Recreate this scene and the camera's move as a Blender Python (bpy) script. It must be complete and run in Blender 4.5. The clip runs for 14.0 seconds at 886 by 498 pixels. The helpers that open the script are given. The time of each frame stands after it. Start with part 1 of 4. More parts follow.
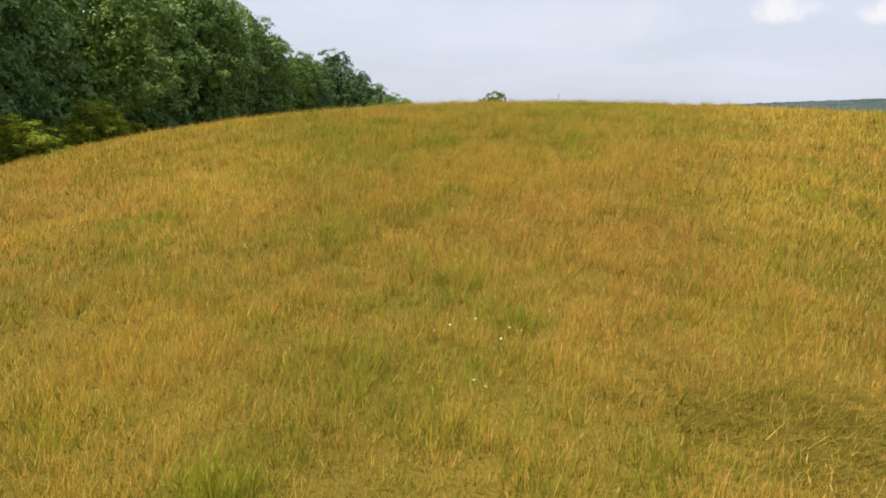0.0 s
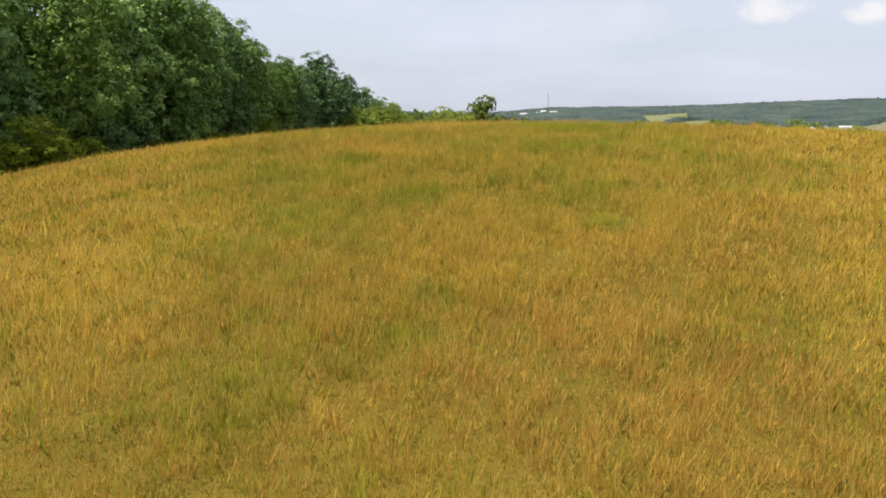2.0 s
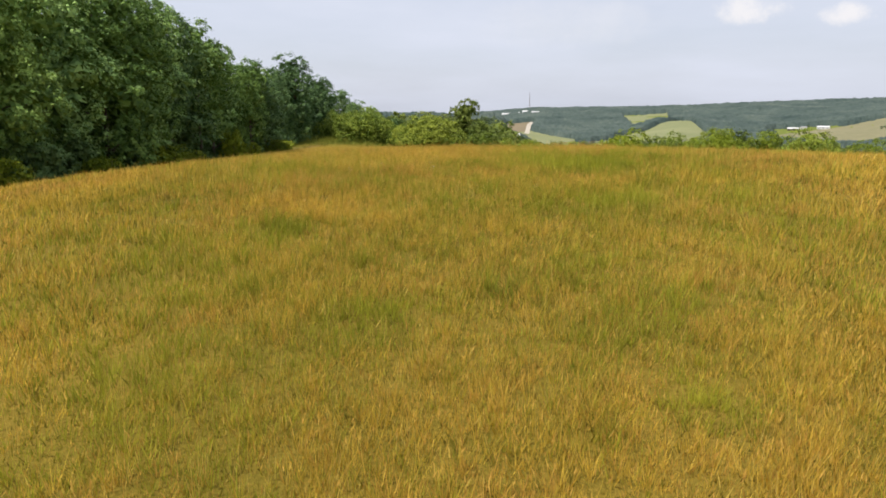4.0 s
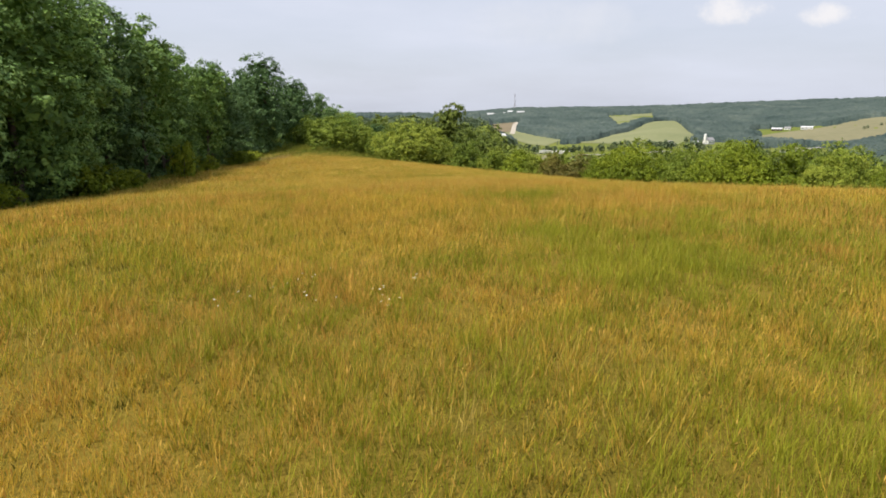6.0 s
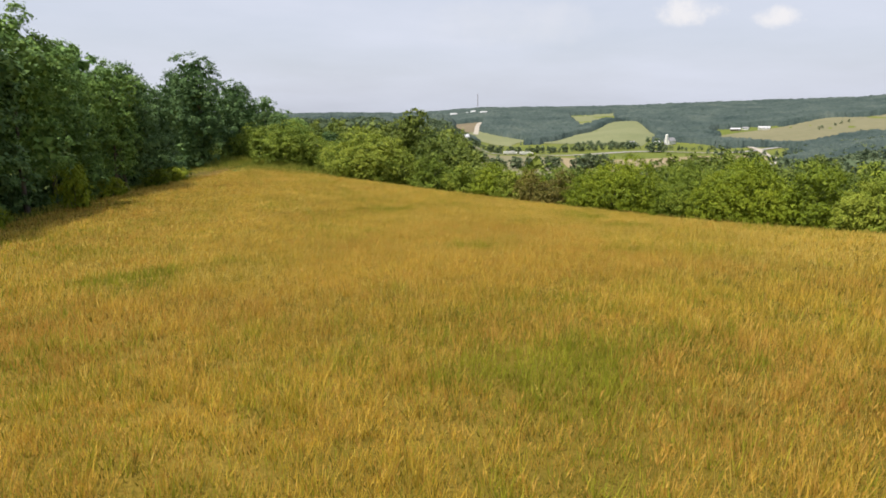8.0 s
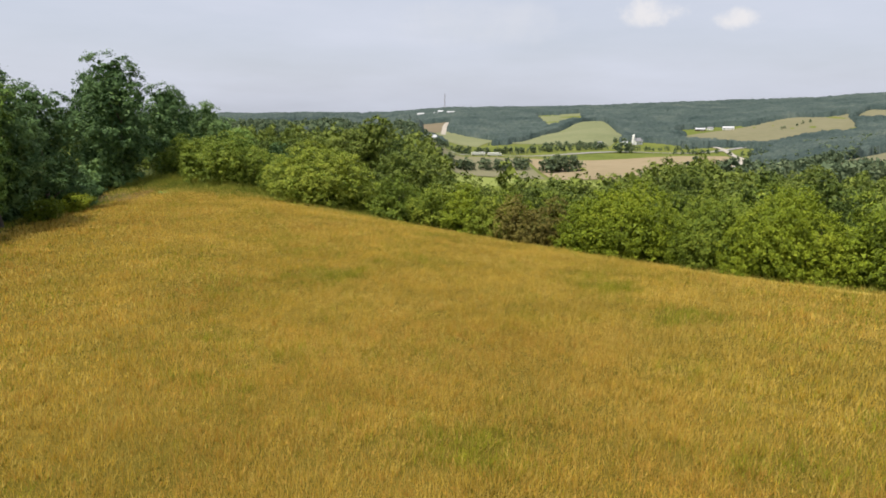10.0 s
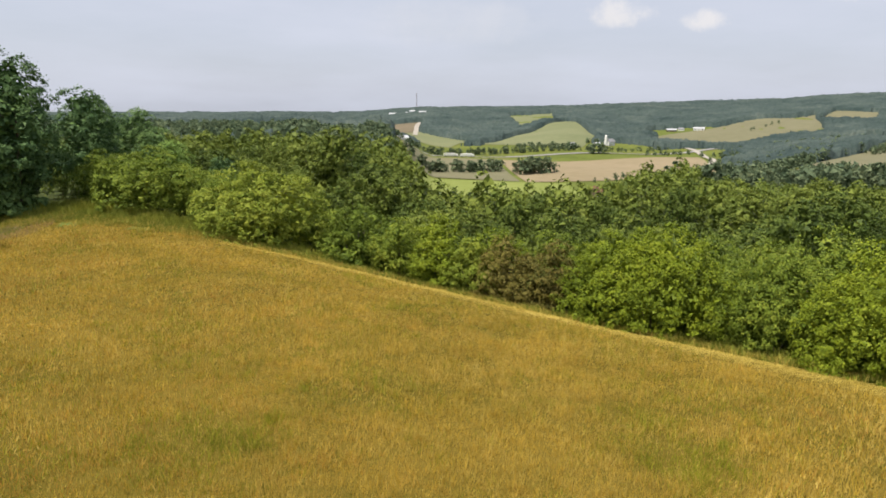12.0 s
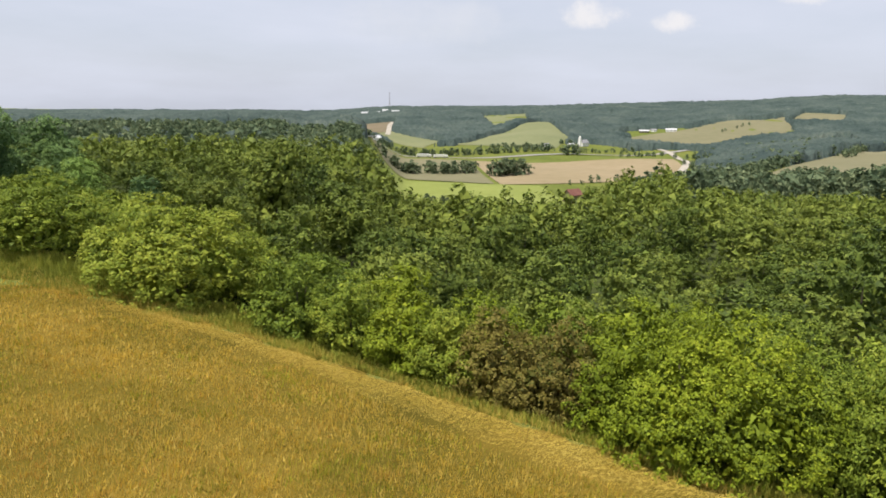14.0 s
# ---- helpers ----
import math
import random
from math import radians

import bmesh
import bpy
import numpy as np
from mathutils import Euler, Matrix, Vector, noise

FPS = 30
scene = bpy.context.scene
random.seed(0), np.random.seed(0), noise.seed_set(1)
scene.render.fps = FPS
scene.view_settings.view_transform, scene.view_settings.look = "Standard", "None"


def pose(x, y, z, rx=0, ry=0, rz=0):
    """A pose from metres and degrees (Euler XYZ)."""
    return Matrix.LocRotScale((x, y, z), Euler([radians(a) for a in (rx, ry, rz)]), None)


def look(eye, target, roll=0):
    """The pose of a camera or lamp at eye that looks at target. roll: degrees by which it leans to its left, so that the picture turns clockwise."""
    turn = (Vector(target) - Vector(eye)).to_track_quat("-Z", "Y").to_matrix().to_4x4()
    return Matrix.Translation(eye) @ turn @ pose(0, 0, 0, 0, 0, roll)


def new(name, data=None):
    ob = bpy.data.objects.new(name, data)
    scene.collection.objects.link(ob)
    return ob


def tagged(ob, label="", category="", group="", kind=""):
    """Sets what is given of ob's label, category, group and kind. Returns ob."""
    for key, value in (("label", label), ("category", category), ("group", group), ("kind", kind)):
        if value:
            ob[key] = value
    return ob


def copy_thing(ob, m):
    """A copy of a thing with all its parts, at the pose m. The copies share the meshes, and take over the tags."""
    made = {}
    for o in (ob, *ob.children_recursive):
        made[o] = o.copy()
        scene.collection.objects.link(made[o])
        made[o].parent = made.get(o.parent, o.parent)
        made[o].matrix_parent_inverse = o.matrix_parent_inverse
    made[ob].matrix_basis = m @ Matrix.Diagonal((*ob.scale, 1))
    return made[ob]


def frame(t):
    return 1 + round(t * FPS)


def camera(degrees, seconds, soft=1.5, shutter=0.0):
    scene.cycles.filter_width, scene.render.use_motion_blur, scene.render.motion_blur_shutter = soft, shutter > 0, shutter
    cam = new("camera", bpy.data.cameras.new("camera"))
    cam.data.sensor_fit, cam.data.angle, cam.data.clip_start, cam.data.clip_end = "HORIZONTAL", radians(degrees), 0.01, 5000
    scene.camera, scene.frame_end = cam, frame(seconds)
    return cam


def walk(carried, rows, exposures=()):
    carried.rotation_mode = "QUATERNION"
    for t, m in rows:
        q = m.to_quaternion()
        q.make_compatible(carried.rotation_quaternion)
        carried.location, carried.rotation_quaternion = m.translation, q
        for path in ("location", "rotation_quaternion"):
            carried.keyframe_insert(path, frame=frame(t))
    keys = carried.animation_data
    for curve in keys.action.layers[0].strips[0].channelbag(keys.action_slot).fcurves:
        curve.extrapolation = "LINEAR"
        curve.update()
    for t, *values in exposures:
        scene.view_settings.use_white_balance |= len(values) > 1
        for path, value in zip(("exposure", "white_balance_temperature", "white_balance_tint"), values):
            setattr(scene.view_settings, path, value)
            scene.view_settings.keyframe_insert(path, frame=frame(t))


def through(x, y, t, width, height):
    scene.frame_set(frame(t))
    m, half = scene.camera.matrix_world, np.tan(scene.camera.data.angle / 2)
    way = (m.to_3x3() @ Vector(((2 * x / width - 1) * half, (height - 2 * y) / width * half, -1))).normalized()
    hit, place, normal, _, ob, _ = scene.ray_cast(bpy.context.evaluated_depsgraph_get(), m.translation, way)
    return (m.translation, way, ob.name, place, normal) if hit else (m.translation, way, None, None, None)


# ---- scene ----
# t, x, y, z, yaw to the left, pitch, roll
PATH = (
    (0.0, -0.028, -0.024, 2.993, 2.58, -11.58, -0.05),
    (0.5, -0.011, 1.193, 3.231, 2.52, -11.59, -0.08),
    (1.0, -0.004, 2.339, 3.456, 2.30, -11.59, -0.11),
    (1.5, -0.004, 3.486, 3.672, 2.00, -11.59, -0.12),
    (2.0, -0.007, 4.690, 3.881, 1.75, -11.60, -0.13),
    (2.5, -0.010, 5.997, 4.085, 1.29, -11.60, -0.14),
    (3.0, -0.009, 7.443, 4.286, 0.82, -11.61, -0.14),
    (5.5, 0.157, 17.330, 5.316, -0.46, -11.64, -0.12),
    (6.0, 0.242, 19.853, 5.536, -0.97, -11.65, -0.12),
    (6.5, 0.350, 22.536, 5.762, -1.80, -11.65, -0.11),
    (7.0, 0.484, 25.361, 5.996, -2.60, -11.66, -0.10),
    (7.5, 0.645, 28.306, 6.236, -3.40, -11.67, -0.09),
    (8.0, 0.837, 31.351, 6.484, -4.03, -11.68, -0.08),
    (10.5, 2.301, 47.305, 7.814, -7.34, -11.74, 0.02),
    (11.0, 2.707, 50.513, 8.092, -7.84, -11.75, 0.06),
    (11.5, 3.153, 53.701, 8.372, -8.41, -11.77, 0.11),
    (12.0, 3.640, 56.866, 8.651, -9.10, -11.78, 0.17),
    (12.5, 4.170, 60.014, 8.927, -9.65, -11.79, 0.24),
    (13.0, 4.743, 63.159, 9.198, -10.27, -11.81, 0.33),
    (13.5, 5.360, 66.321, 9.462, -10.86, -11.82, 0.43),
    (14.0, 6.022, 69.531, 9.716, -11.38, -11.84, 0.56),
)


def aimed(x, y, z, yaw, pitch, roll):
    a, p = radians(yaw), radians(pitch)
    return look((x, y, z), (x - math.sin(a) * math.cos(p), y + math.cos(a) * math.cos(p), z + math.sin(p)), roll)


cam = camera(66.0, 14.0, soft=1.75)
walk(cam, [(t, aimed(*row)) for t, *row in PATH], ((0.0, 0.54), (3.0, 0.50), (8.0, 0.44), (10.5, 0.34), (12.5, 0.36), (14.0, 0.44)))

# ---- sky and sun ----
SUN_AZ, SUN_EL = -110.0, 68.0  # degrees to the right of north; height
world = bpy.data.worlds.new("sky")
scene.world = world
world.use_nodes = True
wt = world.node_tree
wt.nodes.clear()


def wnode(kind, **values):
    n = wt.nodes.new(kind)
    for key, value in values.items():
        n.inputs[key].default_value = value
    return n


w_out, w_bg = wnode("ShaderNodeOutputWorld"), wnode("ShaderNodeBackground", Strength=0.090)
w_sky = wnode("ShaderNodeTexSky")
w_sky.sky_type, w_sky.sun_disc = "NISHITA", False
w_sky.sun_elevation, w_sky.sun_rotation = radians(SUN_EL), radians(SUN_AZ)
w_sky.altitude, w_sky.air_density, w_sky.dust_density, w_sky.ozone_density = 300, 1.0, 3.0, 1.0
w_xyz = wnode("ShaderNodeTexCoord")
# thin high cloud over the whole sky, pale and streaky
w_map = wnode("ShaderNodeMapping", Scale=(2.0, 2.0, 9.0))
w_noise = wnode("ShaderNodeTexNoise", Scale=1.6, Detail=6.0, Roughness=0.55)
w_ramp = wnode("ShaderNodeMapRange", **{"From Min": 0.35, "From Max": 0.75, "To Min": 0.72, "To Max": 0.94})
w_mix = wnode("ShaderNodeMix")
w_mix.data_type = "RGBA"
w_mix.inputs[7].default_value = (6.0, 6.3, 7.3, 1)
wt.links.new(w_xyz.outputs["Generated"], w_map.inputs["Vector"])
wt.links.new(w_map.outputs[0], w_noise.inputs["Vector"])
wt.links.new(w_noise.outputs[0], w_ramp.inputs[0])
wt.links.new(w_ramp.outputs[0], w_mix.inputs[0])
wt.links.new(w_sky.outputs[0], w_mix.inputs[6])
# small fair-weather clouds: (degrees right of north, degrees up, width, height)
last = w_mix.outputs[2]
for az, el, wide, high in ((22.75, 7.15, 2.5, 1.15), (29.1, 6.45, 1.9, 0.75), (38.1, 8.0, 2.0, 0.7), (10.0, 6.6, 8.0, 2.0)):
    a, e = radians(az), radians(el)
    way = Vector((math.sin(a) * math.cos(e), math.cos(a) * math.cos(e), math.sin(e)))
    right, up = Vector((math.cos(a), -math.sin(a), 0)), Vector((0, 0, 1))
    coords = []
    for axis, size in ((right, wide), (up, high)):
        sub = wnode("ShaderNodeVectorMath")
        sub.operation, sub.inputs[1].default_value = "SUBTRACT", way
        dot = wnode("ShaderNodeVectorMath")
        dot.operation, dot.inputs[1].default_value = "DOT_PRODUCT", axis / math.sin(radians(size))
        wt.links.new(w_xyz.outputs["Generated"], sub.inputs[0])
        wt.links.new(sub.outputs[0], dot.inputs[0])
        sq = wnode("ShaderNodeMath")
        sq.operation, sq.inputs[1].default_value = "POWER", 2.0
        ab = wnode("ShaderNodeMath")
        ab.operation = "ABSOLUTE"
        wt.links.new(dot.outputs["Value"], ab.inputs[0])
        wt.links.new(ab.outputs[0], sq.inputs[0])
        coords.append(sq)
    both = wnode("ShaderNodeMath")
    both.operation = "ADD"
    wt.links.new(coords[0].outputs[0], both.inputs[0])
    wt.links.new(coords[1].outputs[0], both.inputs[1])
    puff = wnode("ShaderNodeTexNoise", Scale=38.0 if wide < 5 else 12.0, Detail=5.0, Roughness=0.6)
    wt.links.new(w_xyz.outputs["Generated"], puff.inputs["Vector"])
    lump = wnode("ShaderNodeMath")
    lump.operation, lump.inputs[1].default_value = "MULTIPLY_ADD", -3.2
    wt.links.new(puff.outputs[0], lump.inputs[0])
    wt.links.new(both.outputs[0], lump.inputs[2])
    cover = wnode("ShaderNodeMapRange", **{"From Min": -0.25, "From Max": -1.9, "To Min": 0.0, "To Max": 0.66 if wide < 5 else 0.2})
    cover.interpolation_type = "SMOOTHSTEP"
    wt.links.new(lump.outputs[0], cover.inputs[0])
    near = wnode("ShaderNodeMix")
    near.data_type = "RGBA"
    near.inputs[7].default_value = (8.1, 7.75, 7.6, 1)
    wt.links.new(cover.outputs[0], near.inputs[0])
    wt.links.new(last, near.inputs[6])
    last = near.outputs[2]
wt.links.new(last, w_bg.inputs["Color"])
wt.links.new(w_bg.outputs[0], w_out.inputs[0])

sun = new("sun", bpy.data.lights.new("sun", "SUN"))
sun.data.energy, sun.data.angle, sun.data.color = 5.0, radians(1.0), (1.0, 0.93, 0.82)
sa, se = radians(SUN_AZ), radians(SUN_EL)
sun.matrix_world = look((math.sin(sa) * math.cos(se) * 100, math.cos(sa) * math.cos(se) * 100 + 60, math.sin(se) * 100), (0, 60, 0))

# ---- materials ----
def material(name, stops, scale=1.0, rough=0.8, fine=None, bump=0.0, through=0.0, island=0.0, objects=0.0, spec=0.2, metal=0.0, stretch=(1, 1, 1), relief=0.05):
    """Colour from two scales of noise over a ramp; island and objects: how far single pieces and things differ in brightness.
    through: how much light a leaf lets pass."""
    m = bpy.data.materials.new(name)
    m.use_nodes = True
    nt = m.node_tree
    bsdf, out = nt.nodes["Principled BSDF"], nt.nodes["Material Output"]
    geo = nt.nodes.new("ShaderNodeNewGeometry")
    co = nt.nodes.new("ShaderNodeMapping")
    co.inputs["Scale"].default_value = stretch
    nt.links.new(geo.outputs["Position"], co.inputs["Vector"])
    big = nt.nodes.new("ShaderNodeTexNoise")
    big.inputs["Scale"].default_value, big.inputs["Detail"].default_value, big.inputs["Roughness"].default_value = scale, 4.0, 0.6
    nt.links.new(co.outputs[0], big.inputs["Vector"])
    small = nt.nodes.new("ShaderNodeTexNoise")
    small.inputs["Scale"].default_value, small.inputs["Detail"].default_value = (fine or scale * 11), 3.0
    nt.links.new(co.outputs[0], small.inputs["Vector"])

    def calc(op, a, b):
        n = nt.nodes.new("ShaderNodeMath")
        n.operation = op
        for slot, v in enumerate((a, b)):
            if isinstance(v, (int, float)):
                n.inputs[slot].default_value = v
            else:
                nt.links.new(v, n.inputs[slot])
        return n.outputs[0]

    mixed = calc("ADD", calc("MULTIPLY", big.outputs[0], 0.62), calc("MULTIPLY", small.outputs[0], 0.38))
    if island:
        mixed = calc("ADD", mixed, calc("MULTIPLY", calc("SUBTRACT", geo.outputs["Random Per Island"], 0.5), island))
    if objects:
        info = nt.nodes.new("ShaderNodeObjectInfo")
        mixed = calc("ADD", mixed, calc("MULTIPLY", calc("SUBTRACT", info.outputs["Random"], 0.5), objects))
    ramp = nt.nodes.new("ShaderNodeValToRGB")
    ramp.color_ramp.elements[0].position, ramp.color_ramp.elements[0].color = stops[0][0], (*stops[0][1], 1)
    ramp.color_ramp.elements[1].position, ramp.color_ramp.elements[1].color = stops[-1][0], (*stops[-1][1], 1)
    for p, c in stops[1:-1]:
        ramp.color_ramp.elements.new(p).color = (*c, 1)
    nt.links.new(mixed, ramp.inputs[0])
    nt.links.new(ramp.outputs[0], bsdf.inputs["Base Color"])
    bsdf.inputs["Roughness"].default_value, bsdf.inputs["Metallic"].default_value = rough, metal
    bsdf.inputs["Specular IOR Level"].default_value = spec
    if bump:
        b = nt.nodes.new("ShaderNodeBump")
        b.inputs["Strength"].default_value, b.inputs["Distance"].default_value = min(1.0, bump), relief
        nt.links.new(small.outputs[0], b.inputs["Height"])
        nt.links.new(b.outputs[0], bsdf.inputs["Normal"])
    if through:
        tr = nt.nodes.new("ShaderNodeBsdfTranslucent")
        nt.links.new(ramp.outputs[0], tr.inputs["Color"])
        mix = nt.nodes.new("ShaderNodeMixShader")
        mix.inputs[0].default_value = through
        nt.links.new(bsdf.outputs[0], mix.inputs[1])
        nt.links.new(tr.outputs[0], mix.inputs[2])
        nt.links.new(mix.outputs[0], out.inputs["Surface"])
    return m


def leaf(name, dark, mid, light, objects=0.28, scale=0.35):
    return material(name, ((0.25, dark), (0.5, mid), (0.78, light)), scale, 0.55, 2.0, through=0.12, island=0.30, objects=objects, spec=0.08)


M_hay = material("standing_hay", ((0.15, (0.19, 0.150, 0.020)), (0.4, (0.45, 0.318, 0.038)), (0.6, (0.66, 0.442, 0.062)), (0.85, (0.84, 0.59, 0.112))), 0.16, 0.65, 3.5, through=0.40, island=0.44, spec=0.2)
M_seed = material("seed_heads", ((0.2, (0.29, 0.158, 0.032)), (0.5, (0.55, 0.328, 0.064)), (0.85, (0.76, 0.49, 0.110))), 0.2, 0.7, 1.5, through=0.42, island=0.32)
M_green = material("green_grass", ((0.2, (0.10, 0.130, 0.010)), (0.5, (0.27, 0.285, 0.020)), (0.85, (0.49, 0.455, 0.048))), 0.5, 0.6, 3.0, through=0.35, island=0.4)
M_under = material("short_grass", ((0.2, (0.074, 0.074, 0.009)), (0.5, (0.195, 0.166, 0.017)), (0.85, (0.40, 0.305, 0.038))), 0.4, 0.75, 3.0, through=0.35, island=0.45)
M_sward = material("straw_sward", ((0.25, (0.310, 0.252, 0.050)), (0.5, (0.570, 0.425, 0.092)), (0.75, (0.790, 0.595, 0.165))), 0.25, 0.75, 3.0, through=0.5, island=0.22)
M_turf = material("meadow_thatch", ((0.25, (0.062, 0.053, 0.009)), (0.45, (0.108, 0.083, 0.012)), (0.6, (0.165, 0.114, 0.019)), (0.8, (0.228, 0.148, 0.032))), 0.16, 0.95, 22.0, bump=1.0, spec=0.05)
M_land = material("rough_pasture", ((0.25, (0.059, 0.080, 0.018)), (0.5, (0.109, 0.130, 0.029)), (0.8, (0.185, 0.176, 0.050))), 0.013, 0.95, 0.2, bump=0.3, spec=0.05)
M_floor = material("forest_floor", ((0.3, (0.028, 0.034, 0.012)), (0.5, (0.046, 0.058, 0.018)), (0.7, (0.070, 0.088, 0.026))), 0.4, 0.95, 3.0, bump=0.6, spec=0.05)
M_dry = material("dry_grass", ((0.3, (0.260, 0.180, 0.075)), (0.5, (0.370, 0.262, 0.115)), (0.7, (0.470, 0.350, 0.170))), 0.4, 0.8, 3.0, through=0.35, island=0.25, spec=0.1)
M_mown = material("mown_hay", ((0.3, (0.40, 0.300, 0.054)), (0.5, (0.53, 0.405, 0.090)), (0.7, (0.65, 0.515, 0.142))), 0.6, 0.9, 5.0, through=0.35, island=0.25, spec=0.1)
M_weed = leaf("weeds", (0.126, 0.149, 0.027), (0.233, 0.256, 0.038), (0.432, 0.378, 0.074), 0.1)
M_oak = leaf("oak_leaves", (0.078, 0.148, 0.051), (0.143, 0.246, 0.080), (0.279, 0.410, 0.123))
M_ash = leaf("ash_leaves", (0.069, 0.123, 0.035), (0.130, 0.219, 0.049), (0.248, 0.347, 0.080))
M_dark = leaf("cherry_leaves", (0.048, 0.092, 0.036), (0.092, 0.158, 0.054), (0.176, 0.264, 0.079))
M_bright = leaf("sumac_leaves", (0.081, 0.113, 0.012), (0.156, 0.204, 0.014), (0.287, 0.317, 0.028))
M_shrub = leaf("dogwood_leaves", (0.072, 0.109, 0.017), (0.143, 0.193, 0.023), (0.272, 0.302, 0.039))
M_brown = leaf("browned_leaves", (0.061, 0.076, 0.015), (0.148, 0.120, 0.029), (0.209, 0.200, 0.041))
M_wood = leaf("wood_leaves", (0.044, 0.070, 0.015), (0.100, 0.137, 0.025), (0.186, 0.221, 0.040), 0.34, 0.16)
# blue-green tint of the far hills' woods stands in for distance haze
M_far_hazed = material("far_woods", ((0.32, (0.024, 0.040, 0.038)), (0.5, (0.052, 0.072, 0.064)), (0.68, (0.100, 0.118, 0.098))), 0.012, 0.9, 0.22, bump=0.8, relief=1.6, island=0.3, spec=0.1)
# valley trees: paler and bluer leaves, distance haze mixed into the colour
M_grove_hazed = material("grove_leaves", ((0.28, (0.060, 0.092, 0.052)), (0.5, (0.110, 0.150, 0.080)), (0.72, (0.185, 0.222, 0.116))), 0.05, 0.7, 0.4, through=0.3, island=0.4, spec=0.1)
M_bark = material("bark", ((0.3, (0.07, 0.055, 0.042)), (0.7, (0.17, 0.14, 0.11))), 1.5, 0.9, 9.0, bump=0.9, stretch=(1, 1, 0.25))
M_fgreen = material("green_crop", ((0.25, (0.122, 0.137, 0.068)), (0.55, (0.155, 0.166, 0.087)), (0.8, (0.194, 0.198, 0.113))), 0.01, 0.95, 0.15, spec=0.05)
M_crop = material("young_crop", ((0.25, (0.138, 0.164, 0.044)), (0.55, (0.176, 0.204, 0.057)), (0.8, (0.223, 0.241, 0.079))), 0.02, 0.95, 0.3, spec=0.05)
M_ftan = material("tan_stubble", ((0.25, (0.185, 0.152, 0.090)), (0.55, (0.235, 0.190, 0.119)), (0.8, (0.280, 0.228, 0.153))), 0.008, 0.95, 0.1, spec=0.05)
M_fhay = material("hay_field", ((0.25, (0.126, 0.123, 0.070)), (0.55, (0.160, 0.151, 0.092)), (0.8, (0.196, 0.178, 0.116))), 0.006, 0.95, 0.08, spec=0.05)
M_fbrown = material("bare_field", ((0.25, (0.104, 0.088, 0.058)), (0.55, (0.138, 0.114, 0.075)), (0.8, (0.172, 0.142, 0.098))), 0.008, 0.95, 0.1, spec=0.05)
M_road = material("gravel_road", ((0.25, (0.251, 0.230, 0.196)), (0.75, (0.362, 0.335, 0.292))), 0.05, 0.95, 1.2, spec=0.05)
M_tar = material("road_tar", ((0.25, (0.17, 0.165, 0.155)), (0.75, (0.27, 0.26, 0.25))), 0.05, 0.9, 1.2)
M_white = material("white_paint", ((0.25, (0.68, 0.67, 0.64)), (0.75, (0.82, 0.81, 0.78))), 0.3, 0.6, 3.0)
M_slate = material("slate_roof", ((0.25, (0.16, 0.16, 0.17)), (0.75, (0.28, 0.28, 0.29))), 0.3, 0.7, 3.0)
M_red = material("rusty_roof", ((0.25, (0.120, 0.050, 0.039)), (0.75, (0.198, 0.088, 0.067))), 0.3, 0.6, 3.0)
M_tin = material("tin_roof", ((0.25, (0.48, 0.48, 0.49)), (0.75, (0.66, 0.66, 0.67))), 0.2, 0.45, 2.0, metal=0.4)
M_glass = material("window_glass", ((0.3, (0.03, 0.035, 0.04)), (0.7, (0.05, 0.055, 0.06))), 1.0, 0.1, 5.0, spec=0.6)
M_steel = material("painted_steel", ((0.3, (0.28, 0.26, 0.26)), (0.7, (0.40, 0.36, 0.36))), 0.1, 0.6, 1.0)
M_tyre = material("tyre_rubber", ((0.3, (0.02, 0.02, 0.02)), (0.7, (0.04, 0.04, 0.04))), 1.0, 0.8, 5.0)
M_yolk = material("flower_middle", ((0.3, (0.62, 0.40, 0.03)), (0.7, (0.75, 0.52, 0.05))), 20, 0.7, 90)
M_petal = material("white_petals", ((0.3, (0.522, 0.513, 0.450)), (0.7, (0.630, 0.621, 0.558))), 20, 0.6, 90, through=0.25)

# ---- lie of the land ----
HILL = (
    (0, 0, 3.166), (0, 1, -2.895), (0, 2, -8.461), (0, 3, 11.398), (0, 4, 4.209), (1, 0, 0.669), (1, 1, -0.953), (1, 2, -0.838), (2, 0, -4.312), (2,
    1, 6.605), (2, 2, -3.045), (3, 0, 3.2), (0, 5, -11.154), (0, 6, 3.691), (1, 3, 2.381), (1, 4, -3.775), (2, 3, -5.789), (3, 1, -5.345),
)
GRASS = 0.28  # height of the standing hay


def smooth(a, b, v):
    s = np.clip((np.asarray(v, float) - a) / (b - a), 0, 1)
    return s * s * (3 - 2 * s)


def hedge_y(x):
    """The line of the field's lower edge."""
    x = np.clip(x, -26, 36)
    return 109.925 - 0.708 * x - 0.012 * x * x - 0.00012 * x**3


def bearing(x, y):
    """Degrees to the right of north and metres, from the brow of the hill."""
    return np.degrees(np.arctan2(x - 6, y - 70)), np.hypot(x - 6, y - 70)


